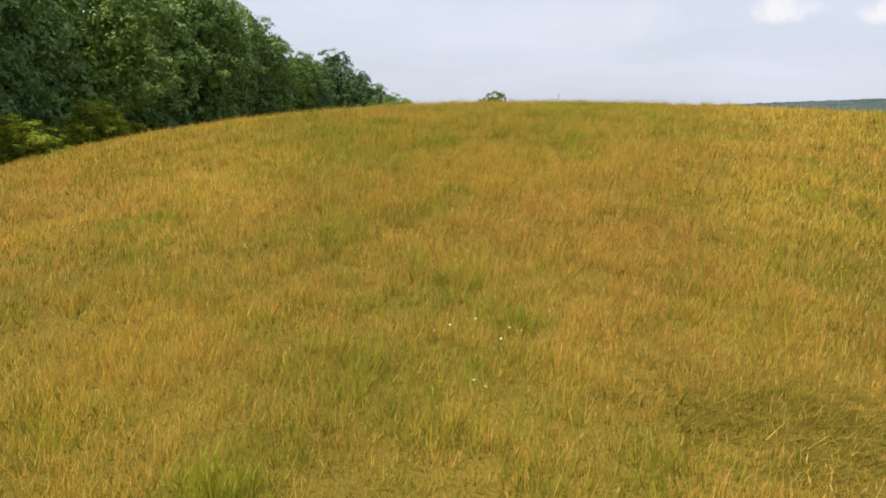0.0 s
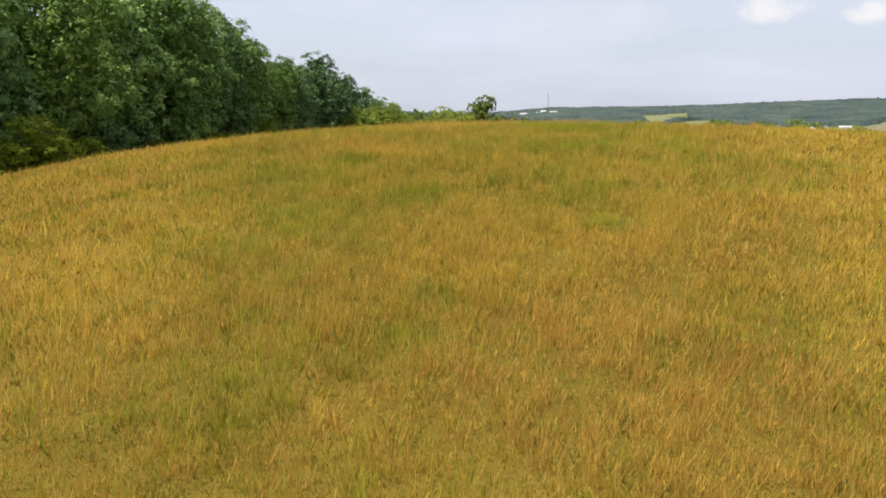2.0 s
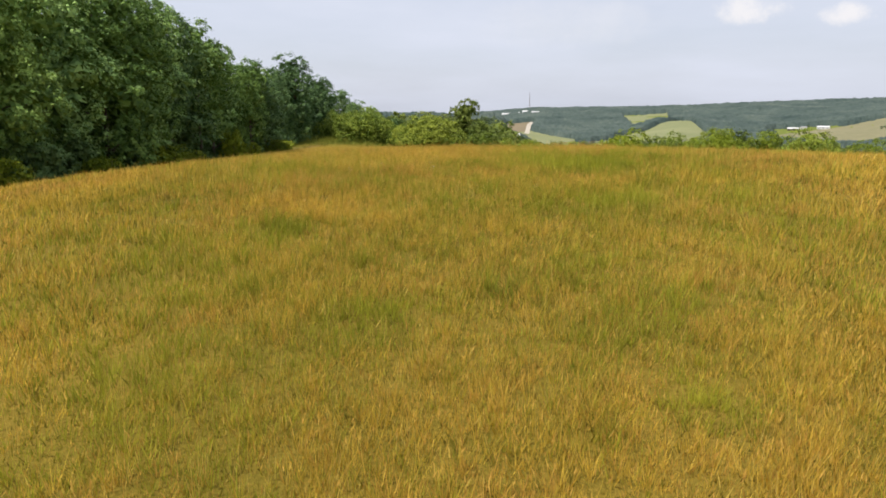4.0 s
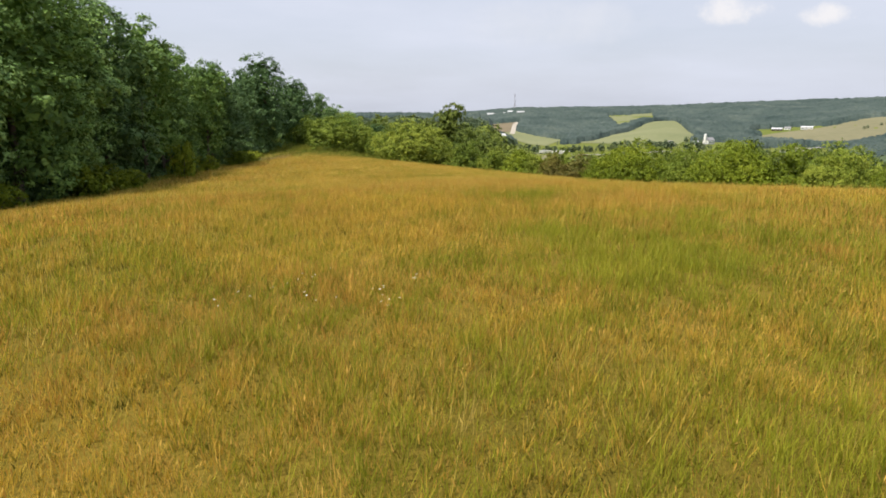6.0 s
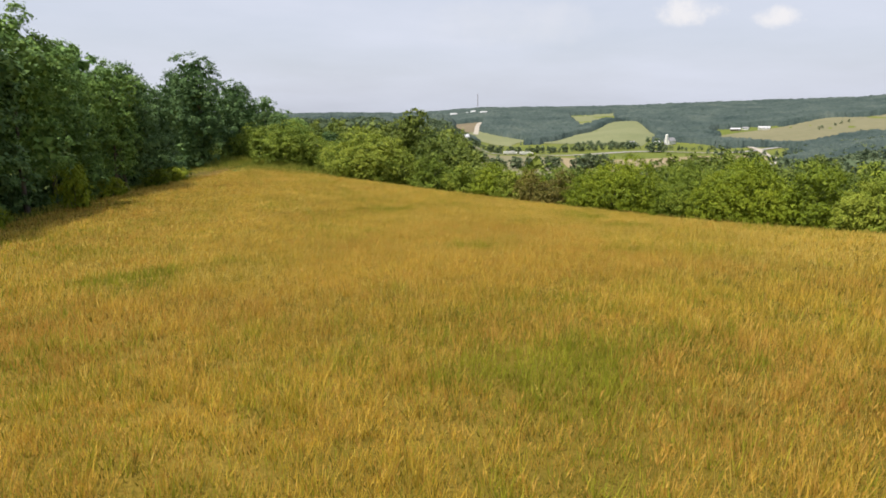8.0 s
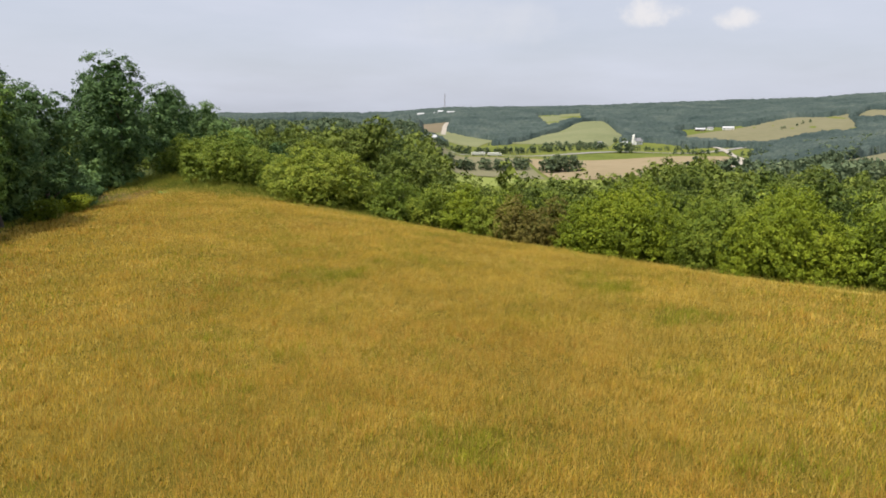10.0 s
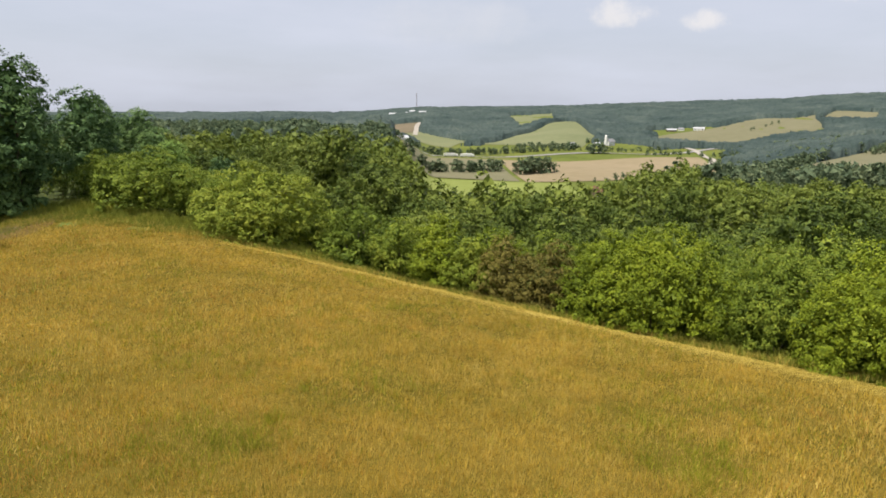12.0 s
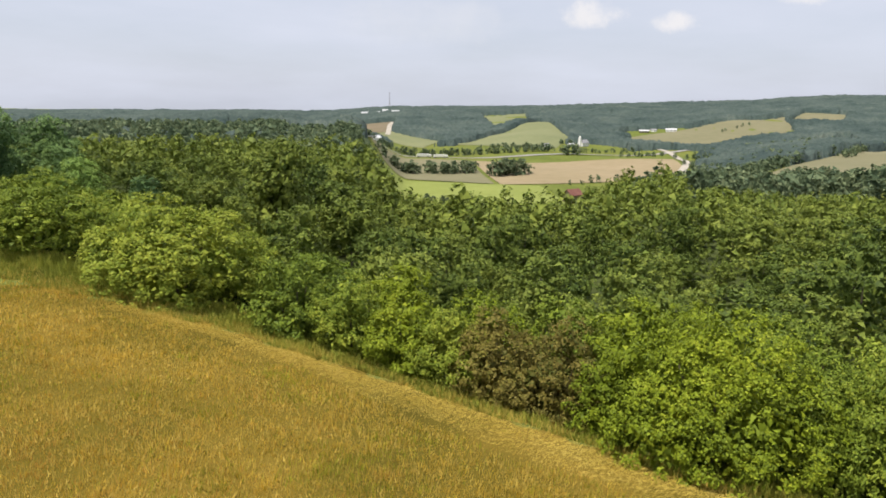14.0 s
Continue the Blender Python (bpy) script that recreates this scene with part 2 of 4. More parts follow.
def ground_z(x, y):
    x, y = np.asarray(x, float), np.asarray(y, float)
    xc, yc = np.clip(x, -30, 33), np.clip(y, 4, hedge_y(np.clip(x, -30, 33)) + 3)
    u, v = xc / 40, (yc - 40) / 50
    top = sum(k * u**i * v**j for i, j, k in HILL) - GRASS
    front = np.maximum(0, (y - hedge_y(x) - 2)) * 0.75
    side = np.hypot(np.maximum(0, np.maximum(-34 - x, x - 40)), np.maximum(0, -8 - y))
    d = np.hypot(front, side)
    az, r = bearing(x, y)
    left = np.interp(d, (0, 30, 100, 300, 550, 750, 1000), (0, -3.5, -7, -8.5, -10, -30, -48))
    deep = np.interp(d, (0, 12, 40, 100, 200, 260, 340), (0, -2.5, -10, -19, -35, -44, -50))
    mid = np.interp(d, (0, 12, 40, 100, 200, 260, 340), (0, -2.5, -9, -15, -20.5, -32, -50))
    mid = deep + (mid - deep) * smooth(21, 28, az)
    right = np.interp(d, (0, 12, 40, 200, 400, 700, 1000), (0, -2.5, -9, -21, -29, -31, -43))
    wl, wr = 1 - smooth(3.5, 8.5, az), smooth(32, 41, az)
    z = top + left * wl + (1 - wl) * (mid * (1 - wr) + right * wr)
    amp = np.interp(az, (-30, 2, 7, 21, 34, 44, 60), (22, 28, 48, 56, 76, 87, 74))
    z = z + smooth(850, 2300, r) * amp - smooth(2600, 4700, r) * 0.25 * amp
    for a, q, wa, wq, h in ((19.5, 1330, 3.2, 230, 13), (33, 1480, 4.5, 260, 14), (8, 1500, 3.5, 250, 9), (24, 1900, 4, 300, 10)):
        z = z + h * np.exp(-(((az - a) / wa) ** 2) - ((r - q) / wq) ** 2)
    far = smooth(350, 900, r)
    return z + far * (2.2 * np.sin(x / 83 + 1) * np.sin(y / 97) + 1.6 * np.sin(x / 37 + y / 51))


# ---- helpers for meshes ----
def mesh_ob(name, verts, faces, mats, index=None, flat=True):
    """faces: (n, 3) or (n, 4) rows, or a list of such arrays."""
    blocks = [np.asarray(b) for b in (faces if isinstance(faces, list) else [faces]) if len(b)]
    me = bpy.data.meshes.new(name)
    verts = np.asarray(verts, np.float32)
    me.vertices.add(len(verts))
    me.vertices.foreach_set("co", verts.ravel())
    loops = np.concatenate([b.ravel() for b in blocks]).astype(np.int32)
    sizes = np.concatenate([np.full(len(b), b.shape[1]) for b in blocks]).astype(np.int32)
    me.loops.add(len(loops))
    me.loops.foreach_set("vertex_index", loops)
    me.polygons.add(len(sizes))
    me.polygons.foreach_set("loop_start", np.r_[0, np.cumsum(sizes)[:-1]].astype(np.int32))
    me.polygons.foreach_set("loop_total", sizes)
    for m in mats if isinstance(mats, (list, tuple)) else [mats]:
        me.materials.append(m)
    if index is not None:
        me.polygons.foreach_set("material_index", np.asarray(index, np.int32))
    me.polygons.foreach_set("use_smooth", np.full(len(sizes), not flat))
    me.update(calc_edges=True)
    me.validate()
    return new(name, me)


def under(ob, parent, label=""):
    ob.parent = parent
    return tagged(ob, label) if label else ob


def part(name, bm, mat, parent, label=""):
    me = bpy.data.meshes.new(name)
    bm.to_mesh(me)
    bm.free()
    me.materials.append(mat)
    return under(new(name, me), parent, label)


def base(name, x, y, z, turn=0.0, **tags):
    ob = new(name)
    ob.empty_display_size = 0.3
    ob.matrix_basis = pose(x, y, z, 0, 0, turn)
    return tagged(ob, **tags)


def bm_box(sx, sy, sz, x=0, y=0, z=0, bevel=0.0):
    """A box that stands on z."""
    bm = bmesh.new()
    bmesh.ops.create_cube(bm, size=1)
    bmesh.ops.transform(bm, matrix=Matrix.Translation((x, y, z + sz / 2)) @ Matrix.Diagonal((sx, sy, sz, 1)), verts=bm.verts)
    if bevel:
        bmesh.ops.bevel(bm, geom=bm.edges[:], offset=bevel, segments=1, affect="EDGES")
    return bm


def bm_roof(sx, sy, rise, z, over=0.4, thick=0.25):
    """A gabled roof, ridge along x, with thickness."""
    bm = bmesh.new()
    a, b = sx / 2 + over, sy / 2 + over
    rows = []
    for dz in (0, thick):
        rows.append([[bm.verts.new((s * a, y, z + dz + h)) for y, h in ((-b, 0), (0, rise), (b, 0))] for s in (-1, 1)])
    (l0, l1), (u0, u1) = rows
    for i in (0, 1):
        bm.faces.new((u0[i], u1[i], u1[i + 1], u0[i + 1]))
        bm.faces.new((l0[i + 1], l1[i + 1], l1[i], l0[i]))
        bm.faces.new((l0[i], u0[i], u0[i + 1], l0[i + 1]))
        bm.faces.new((l1[i + 1], u1[i + 1], u1[i], l1[i]))
    bm.faces.new((l0[0], l1[0], u1[0], u0[0]))
    bm.faces.new((u0[2], u1[2], l1[2], l0[2]))
    bmesh.ops.recalc_face_normals(bm, faces=bm.faces[:])
    return bm


def bm_gabled(sx, sy, h, rise):
    """Walls with their two gables, ridge along x."""
    bm = bmesh.new()
    ends = []
    for s in (-1, 1):
        ends.append([bm.verts.new((s * sx / 2, y, z)) for y, z in ((-sy / 2, 0), (sy / 2, 0), (sy / 2, h), (0, h + rise), (-sy / 2, h))])
    for e in ends:
        bm.faces.new(e)
    for i in range(5):
        j = (i + 1) % 5
        bm.faces.new((ends[0][i], ends[0][j], ends[1][j], ends[1][i]))
    bmesh.ops.recalc_face_normals(bm, faces=bm.faces[:])
    return bm


def tube(points, radii, sides=7):
    """Verts and quads of a tapering limb through points."""
    verts, faces = [], []
    for k, (p, r) in enumerate(zip(points, radii)):
        way = (Vector(points[min(k + 1, len(points) - 1)]) - Vector(points[max(k - 1, 0)])).normalized()
        side = way.cross(Vector((0.3, 1, 0.1))).normalized()
        up = way.cross(side)
        for s in range(sides):
            a = 2 * math.pi * s / sides
            verts.append(tuple(Vector(p) + (side * math.cos(a) + up * math.sin(a)) * r))
        if k:
            for s in range(sides):
                q = (s + 1) % sides
                faces.append(((k - 1) * sides + s, (k - 1) * sides + q, k * sides + q, k * sides + s))
    return np.array(verts), np.array(faces)


# ---- foliage ----
def foliage(rng, lobes, leaves, size, knot=0.55, each=60):
    """A crown: lobes that carry tufts of leaves, each tuft a dome that faces outwards and up, round inner sprays of large leaves.
    lobes: rows of x, y, z, rx, ry, rz."""
    lobes = np.asarray(lobes, float)
    # tufts on the outside of the lobes
    number = max(8, leaves // each)
    area = lobes[:, 3] * lobes[:, 4] + lobes[:, 3] * lobes[:, 5] + lobes[:, 4] * lobes[:, 5]
    pick = rng.choice(len(lobes), number * 5, p=area / area.sum())
    way = rng.normal(0, 1, (number * 5, 3)) + (0, 0, 0.3)
    way /= np.linalg.norm(way, axis=1)[:, None]
    p = lobes[pick, :3] + way * lobes[pick, 3:] * rng.uniform(0.84, 1.02, number * 5)[:, None]
    inside = p[:, 2] < 0.05
    for k, c in enumerate(lobes):
        q = (p - c[:3]) / c[3:]
        inside |= ((q * q).sum(1) < 0.72) & (pick != k)
    keep = np.where(~inside)[0][:number]
    p, way, radius = p[keep], way[keep], knot * rng.uniform(0.55, 1.45, len(keep))
    crest = way + (0, 0, 0.55)
    crest /= np.linalg.norm(crest, axis=1)[:, None]
    own = rng.choice(len(p), leaves, p=radius**2 / (radius**2).sum())
    out = crest[own] * 0.95 + rng.normal(0, 0.55, (leaves, 3))
    out /= np.linalg.norm(out, axis=1)[:, None]
    at = p[own] + out * (radius[own] * rng.uniform(0.72, 1.08, leaves))[:, None] * (1, 1, 0.8)
    # sprays that stand out of the tufts
    loose = int(leaves * 0.12)
    at[:loose] += out[:loose] * (radius[own[:loose]] * rng.uniform(0.1, 0.7, loose))[:, None]
    # large leaves on the inner twigs, which close the crown
    layer = slice(loose, loose + int(leaves * 0.17))
    n_layer = layer.stop - layer.start
    spread = rng.choice(len(lobes), n_layer, p=area / area.sum())
    dome = rng.normal(0, 1, (n_layer, 3))
    dome /= np.linalg.norm(dome, axis=1)[:, None]
    out[layer] = dome
    at[layer] = lobes[spread, :3] + dome * lobes[spread, 3:] * rng.uniform(0.4, 0.74, n_layer)[:, None]
    at[:, 2] = np.maximum(at[:, 2], 0.03)
    size = np.full(leaves, size)
    size[layer] *= 2.3
    nor = out * 0.9 + rng.normal(0, 0.42, (leaves, 3)) + (0, 0, 0.3)
    nor /= np.linalg.norm(nor, axis=1)[:, None]
    t = np.cross(nor, rng.normal(0, 1, (leaves, 3)))
    t /= np.linalg.norm(t, axis=1)[:, None]
    b = np.cross(nor, t)
    t[:, 2] -= 0.3 * rng.random(leaves)
    s = (size * rng.uniform(0.65, 1.35, leaves))[:, None]
    w = s * rng.uniform(0.45, 0.7, leaves)[:, None]
    corner = [at - t * s * 0.6 + b * w, at + t * s * 0.8, at - t * s * 0.6 - b * w]
    return np.stack(corner, 1).reshape(-1, 3), [np.arange(leaves * 3).reshape(-1, 3)]


def crown_lobes(rng, height, width, bare, n, tall=1.0):
    """Lobes of an uneven crown that starts at bare metres."""
    out = []
    mid = (height + bare) / 2
    for k in range(n):
        h = bare + (height - bare) * (0.10 + 0.80 * (k + 0.5) / n)
        spread = width / 2 * math.sin(math.pi * min(0.97, 0.16 + 0.80 * (h - bare) / (height - bare))) ** 0.75
        a = k * 2.4 + rng.uniform(-0.5, 0.5)
        d = spread * rng.uniform(0.25, 0.72)
        r = width * rng.uniform(0.17, 0.27)
        out.append((math.cos(a) * d, math.sin(a) * d, min(h, height - r * 0.8), r, r * rng.uniform(0.85, 1.15), r * rng.uniform(0.75, 1.05) * tall))
    out.append((0, 0, mid, width * 0.27, width * 0.27, (height - bare) * 0.36))
    r = width * 0.16
    out.append((rng.uniform(-0.3, 0.3), rng.uniform(-0.3, 0.3), height - r, r, r, r))
    return out


def make_tree(name, seed, height, width, bare, mat, leaves, size, lobes=12, limbs=4, trunk=0.2, tall=1.0, knot=0.5, each=55):
    """A tree at the origin: trunk, limbs and a crown."""
    rng = np.random.default_rng(seed)
    tree = base(name, 0, 0, 0)
    shape = crown_lobes(rng, height, width, bare, lobes, tall)
    top = height * 0.8
    bend = rng.uniform(-0.25, 0.25, 2)
    pts = [(bend[0] * math.sin(k * 0.9), bend[1] * math.sin(k * 1.1), -0.4 + (top + 0.4) * k / 6) for k in range(7)]
    v, f = tube(pts, [trunk * (1.25 if k == 0 else 1 - 0.13 * k) for k in range(7)], 8)
    under(mesh_ob("trunk", v, f, M_bark, flat=False), tree)
    for k in range(limbs):
        c = shape[k * max(1, lobes // max(1, limbs)) % lobes]
        at = pts[min(5, 1 + k)]
        start = np.array(at) * (1, 1, 0) + (0, 0, max(0.4, min(c[2] - c[5] * 0.8, top * 0.7)))
        end = np.array(c[:3])
        points = [tuple(start + (end - start) * s + (0, 0, 0.25 * math.sin(s * 3) * height / 10)) for s in (0, 0.35, 0.7, 1)]
        v, f = tube(points, [trunk * w for w in (0.5, 0.36, 0.24, 0.1)], 6)
        under(mesh_ob("limb", v, f, M_bark, flat=False), tree)
    v, f = foliage(rng, shape, leaves, size, knot, each)
    under(mesh_ob("crown", v, f, mat, flat=False), tree)
    return tree


def make_shrub(name, seed, height, width, mat, leaves, size, lobes=9, stems=3, knot=0.5, each=90):
    """A broad bush leafy to the ground, on a few stems."""
    rng = np.random.default_rng(seed)
    shrub = base(name, 0, 0, 0)
    shape = []
    for k in range(lobes):
        a, ring = k * 2.4 + rng.uniform(-0.4, 0.4), math.sqrt((k + 0.5) / lobes)
        r = width * rng.uniform(0.18, 0.27)
        d = ring * (width / 2 - r * 0.75)
        z = r * 0.6 + (height - r * 1.5) * rng.uniform(0.35, 1.0) * (1 - 0.55 * ring**2)
        shape.append((math.cos(a) * d, math.sin(a) * d, z, r, r * rng.uniform(0.85, 1.15), r * rng.uniform(0.75, 1.05)))
        if k % 2:
            shape.append((math.cos(a) * d * 1.05, math.sin(a) * d * 1.05, r * 0.55, r * 0.9, r * 0.9, r * 0.7))
    shape.append((0, 0, height * 0.45, width * 0.33, width * 0.33, height * 0.42))
    r = height * 0.17
    shape.append((rng.uniform(-0.12, 0.12) * width, rng.uniform(-0.1, 0.1) * width, height - r, r * 1.3, r * 1.3, r))
    for k in range(stems):
        a = k * 2.1 + rng.uniform(0, 1)
        pts = [(math.cos(a) * s * width * 0.2, math.sin(a) * s * width * 0.2, -0.3 + s * height * 0.7) for s in (0, 0.4, 0.8, 1)]
        v, f = tube(pts, [0.07, 0.05, 0.04, 0.02], 6)
        under(mesh_ob("stem", v, f, M_bark, flat=False), shrub)
    v, f = foliage(rng, shape, leaves, size, knot, each)
    under(mesh_ob("crown", v, f, mat, flat=False), shrub)
    return shrub


def plant(proto, x, y, scale=1.0, turn=0.0, sink=0.0, wide=1.0, **tags):
    """A copy of a plant with its foot on the ground."""
    ob = copy_thing(proto, pose(x, y, float(ground_z(x, y)) - sink, 0, 0, turn) @ Matrix.Diagonal((scale * wide, scale * wide, scale, 1)))
    return tagged(ob, **tags)


def discard(ob):
    for o in (*ob.children_recursive, ob):
        bpy.data.objects.remove(o)


def drape(name, corners, mat, nx, ny, lift, **tags):
    """A four-sided piece of land laid over the ground. corners: four (x, y), in turn."""
    a, b, c, d = (np.array(p, float) for p in corners)
    s, t = np.meshgrid(np.linspace(0, 1, nx + 1), np.linspace(0, 1, ny + 1))
    s, t = s.ravel()[:, None], t.ravel()[:, None]
    xy = (a * (1 - s) + b * s) * (1 - t) + (d * (1 - s) + c * s) * t
    v = np.column_stack([xy, ground_z(xy[:, 0], xy[:, 1]) + lift])
    i = np.arange(nx * ny)
    q = i + i // nx
    return tagged(mesh_ob(name, v, np.column_stack([q, q + 1, q + nx + 2, q + nx + 1]), mat, flat=False), **tags)


def ribbon(name, points, width, mat, lift, steps=14, **tags):
    """A road or strip that follows points over the ground."""
    pts = [np.array(p, float) for p in points]
    line = []
    for k in range(len(pts) - 1):
        p0, p1, p2, p3 = pts[max(0, k - 1)], pts[k], pts[k + 1], pts[min(len(pts) - 1, k + 2)]
        for s in np.linspace(0, 1, steps, endpoint=False):
            line.append(0.5 * (2 * p1 + (p2 - p0) * s + (2 * p0 - 5 * p1 + 4 * p2 - p3) * s**2 + (3 * p1 - p0 - 3 * p2 + p3) * s**3))
    line = np.array(line + [pts[-1]])
    way = np.gradient(line, axis=0)
    way /= np.linalg.norm(way, axis=1)[:, None]
    side = np.column_stack([way[:, 1], -way[:, 0]])
    cols = [line + side * width * k for k in (-0.5, -0.17, 0.17, 0.5)]
    xy = np.stack(cols, 1).reshape(-1, 2)
    v = np.column_stack([xy, ground_z(xy[:, 0], xy[:, 1]) + lift])
    i = (np.arange(len(line) - 1)[:, None] * 4 + np.arange(3)).ravel()
    return tagged(mesh_ob(name, v, np.column_stack([i, i + 4, i + 5, i + 1]), mat, flat=False), **tags)


# ---- the land ----
def left_edge(y):
    return -23.7 + 0.03 * (np.clip(y, 0, 125) - 50)


def in_meadow(x, y, margin=0.0):
    return (x > left_edge(y) + margin) & (y < hedge_y(x) - margin) & (x < 60) & (y > -60)


s_ = np.linspace(-1, 1, 261)
gx, gy = np.meshgrid(5 + 14.1 * np.sinh(6.5 * s_), 62 + 14.1 * np.sinh(6.5 * s_))
i_ = np.arange(260 * 260)
q_ = i_ + i_ // 260
land_v = np.column_stack([gx.ravel(), gy.ravel(), ground_z(gx.ravel(), gy.ravel())])
land_f = np.column_stack([q_, q_ + 1, q_ + 262, q_ + 261])
mid_ = land_v[land_f].mean(1)
az_m, r_m = bearing(mid_[:, 0], mid_[:, 1])
wooded = ((mid_[:, 0] < left_edge(mid_[:, 1])) & (mid_[:, 0] > -80) & (np.abs(mid_[:, 1] - 80) < 90)) | ((r_m < 330) & (az_m > -30) & (az_m < 66) & (mid_[:, 1] > hedge_y(mid_[:, 0]) + 5))
tagged(mesh_ob("ground", land_v, land_f, [M_turf, M_land, M_floor], np.where(in_meadow(mid_[:, 0], mid_[:, 1] + 2.5) & (mid_[:, 0] > left_edge(mid_[:, 1])), 0, np.where(wooded, 2, 1)), flat=False),
       "rolling hill land with a hay meadow on its top", "ground", kind="structure")

FIELDS = (
    ("crop_field", M_crop, ((50, 640), (189, 588), (170, 480), (40, 500)), "bright green crop field on the valley floor"),
    ("stubble_field", M_ftan, ((190, 830), (450, 845), (345, 610), (160, 600)), "pale tan stubble field on the valley floor"),
    ("stubble_field", M_fhay, ((75, 860), (186, 830), (156, 604), (70, 650)), "pale tan and green hay field on the valley floor"),
    ("hill_field", M_fgreen, ((215, 1080), (503, 1500), (440, 1160), (360, 1010)), "light green pasture on a rounded hillside"),
    ("hill_field", M_fgreen, ((459, 1830), (580, 1830), (492, 1536), (386, 1437)), "light green pasture high on the wooded hill"),
    ("hill_field", M_fhay, ((530, 1165), (940, 1290), (790, 1065), (575, 1030)), "straw-coloured pasture on a broad hillside"),
    ("hill_field", M_fhay, ((1041, 1357), (1060, 1262), (949, 1153), (890, 1212)), "straw-coloured hay field near the ridge"),
    ("slope_field", M_fhay, ((322, 515), (660, 735), (560, 470), (285, 385)), "yellow-green hay field on the valley side"),
    ("hill_field", M_fhay, ((700, 950), (800, 960), (720, 850), (650, 880)), "straw-coloured strip of field between woods"),
    ("hill_field", M_fbrown, ((70, 1530), (197, 1550), (160, 1335), (98, 1290)), "brown bare field on a far slope"),
    ("hill_field", M_fgreen, ((161, 1350), (230, 1170), (172, 1050), (92, 1224)), "light green pasture on a far slope"),
    ("hill_field", M_fhay, ((650, 2080), (900, 2050), (880, 1960), (640, 1980)), "pale field on the ridge top"),
)
for name, mat, corners, words in FIELDS:
    drape(name, corners, mat, 30, 30, 0.5, label=words, category="field", group="farm fields", kind="structure")


def in_fields(x, y):
    hit = np.zeros(len(x), bool)
    for _, _, corners, _ in FIELDS:
        sign = []
        for k in range(4):
            (ax, ay), (bx, by) = corners[k], corners[(k + 1) % 4]
            sign.append((bx - ax) * (y - ay) - (by - ay) * (x - ax) > 0)
        hit |= np.all(sign, 0) | ~np.any(sign, 0)
    return hit


ribbon("road", ((30, 868), (103, 876), (258, 905), (400, 912), (475, 922), (560, 960)), 11, M_tar, 0.7, label="grey main road along the valley floor", category="road", kind="structure")
ribbon("road", ((500, 1000), (494, 935), (462, 850), (425, 770), (372, 690), (330, 600)), 8, M_road, 0.9, label="pale gravel lane that bends down the valley side", category="road", kind="structure")
ribbon("road", ((190, 1530), (172, 1440), (160, 1360), (147, 1270)), 9, M_road, 0.9, label="pale lane on a far slope", category="road", kind="structure")

# ---- woods on the left of the meadow ----
wood = [
    make_tree("oak_tree", 11, 13.0, 9.0, 0.9, M_oak, 21000, 0.125, 17, 4, 0.24),
    make_tree("ash_tree", 12, 13.5, 8.0, 0.8, M_ash, 20000, 0.120, 17, 4, 0.22, 1.1),
    make_tree("cherry_tree", 13, 12.0, 7.0, 0.7, M_dark, 14000, 0.13, 15, 4, 0.20, 1.15),
    make_tree("elm_tree", 14, 14.0, 8.5, 0.9, M_oak, 21000, 0.125, 18, 4, 0.24, 1.05),
    make_tree("locust_tree", 15, 12.5, 6.0, 1.6, M_ash, 9000, 0.13, 14, 4, 0.17, 1.3),
    make_tree("beech_tree", 16, 13.0, 9.0, 0.9, M_oak, 3000, 0.36, 14, 3, 0.22, each=60),
    make_tree("linden_tree", 17, 13.0, 8.5, 0.9, M_dark, 3000, 0.36, 14, 3, 0.22, each=60),
]
WOOD_WORDS = {
    "oak_tree": "tall dark green oak at the edge of a wood", "ash_tree": "tall mid-green ash with lit upper leaves in a wood",
    "cherry_tree": "slender dark green cherry tree in a wood", "elm_tree": "large dark green elm in a dense wood", "locust_tree": "slim light green locust tree with an airy crown", "beech_tree": "dark green beech deep inside the wood", "linden_tree": "mid-green linden deep inside the wood",
}
rng = np.random.default_rng(5)
# (kind, x, y, height)
EDGE_TREES = [
    (0, -30, 14, 15), (3, -29, 22, 16), (1, -29.5, 30, 16), (0, -28.5, 37, 15.5), (3, -29, 44, 15.5), (1, -27, 51, 15.0), (0, -28, 57, 15.5), (1, -26, 63.5, 15.8),
    (3, -27, 70, 15.4), (2, -25.5, 75, 14.2), (4, -24.5, 80, 13.2), (1, -25.5, 86, 12.2), (4, -22.6, 91, 10.4), (2, -23.2, 94.5, 10.8), (2, -26, 99, 11.0), (2, -24.6, 105, 10.6),
    (2, -24.6, 124.5, 13.6), (2, -28.0, 127.5, 12.6), (2, -22.4, 137, 11.8), (2, -24.5, 144, 11.5), (2, -21, 150, 10.8), (2, -28, 131, 12), (2, -9, 138.5, 2.8 - float(ground_z(-9, 138.5))), (1, -13, 133.5, 5.0 - float(ground_z(-13, 133.5))), (2, -17, 141, 6.0 - float(ground_z(-17, 141))),
]
for row in range(2):
    for k in range(12 - row * 2):
        EDGE_TREES.append((5 + int(rng.integers(0, 2)), -34.5 - row * 6.5 + rng.uniform(-1.5, 1.5), 16 + k * 8.5 + row * 3 + rng.uniform(-2, 2), rng.uniform(13, 15.5)))
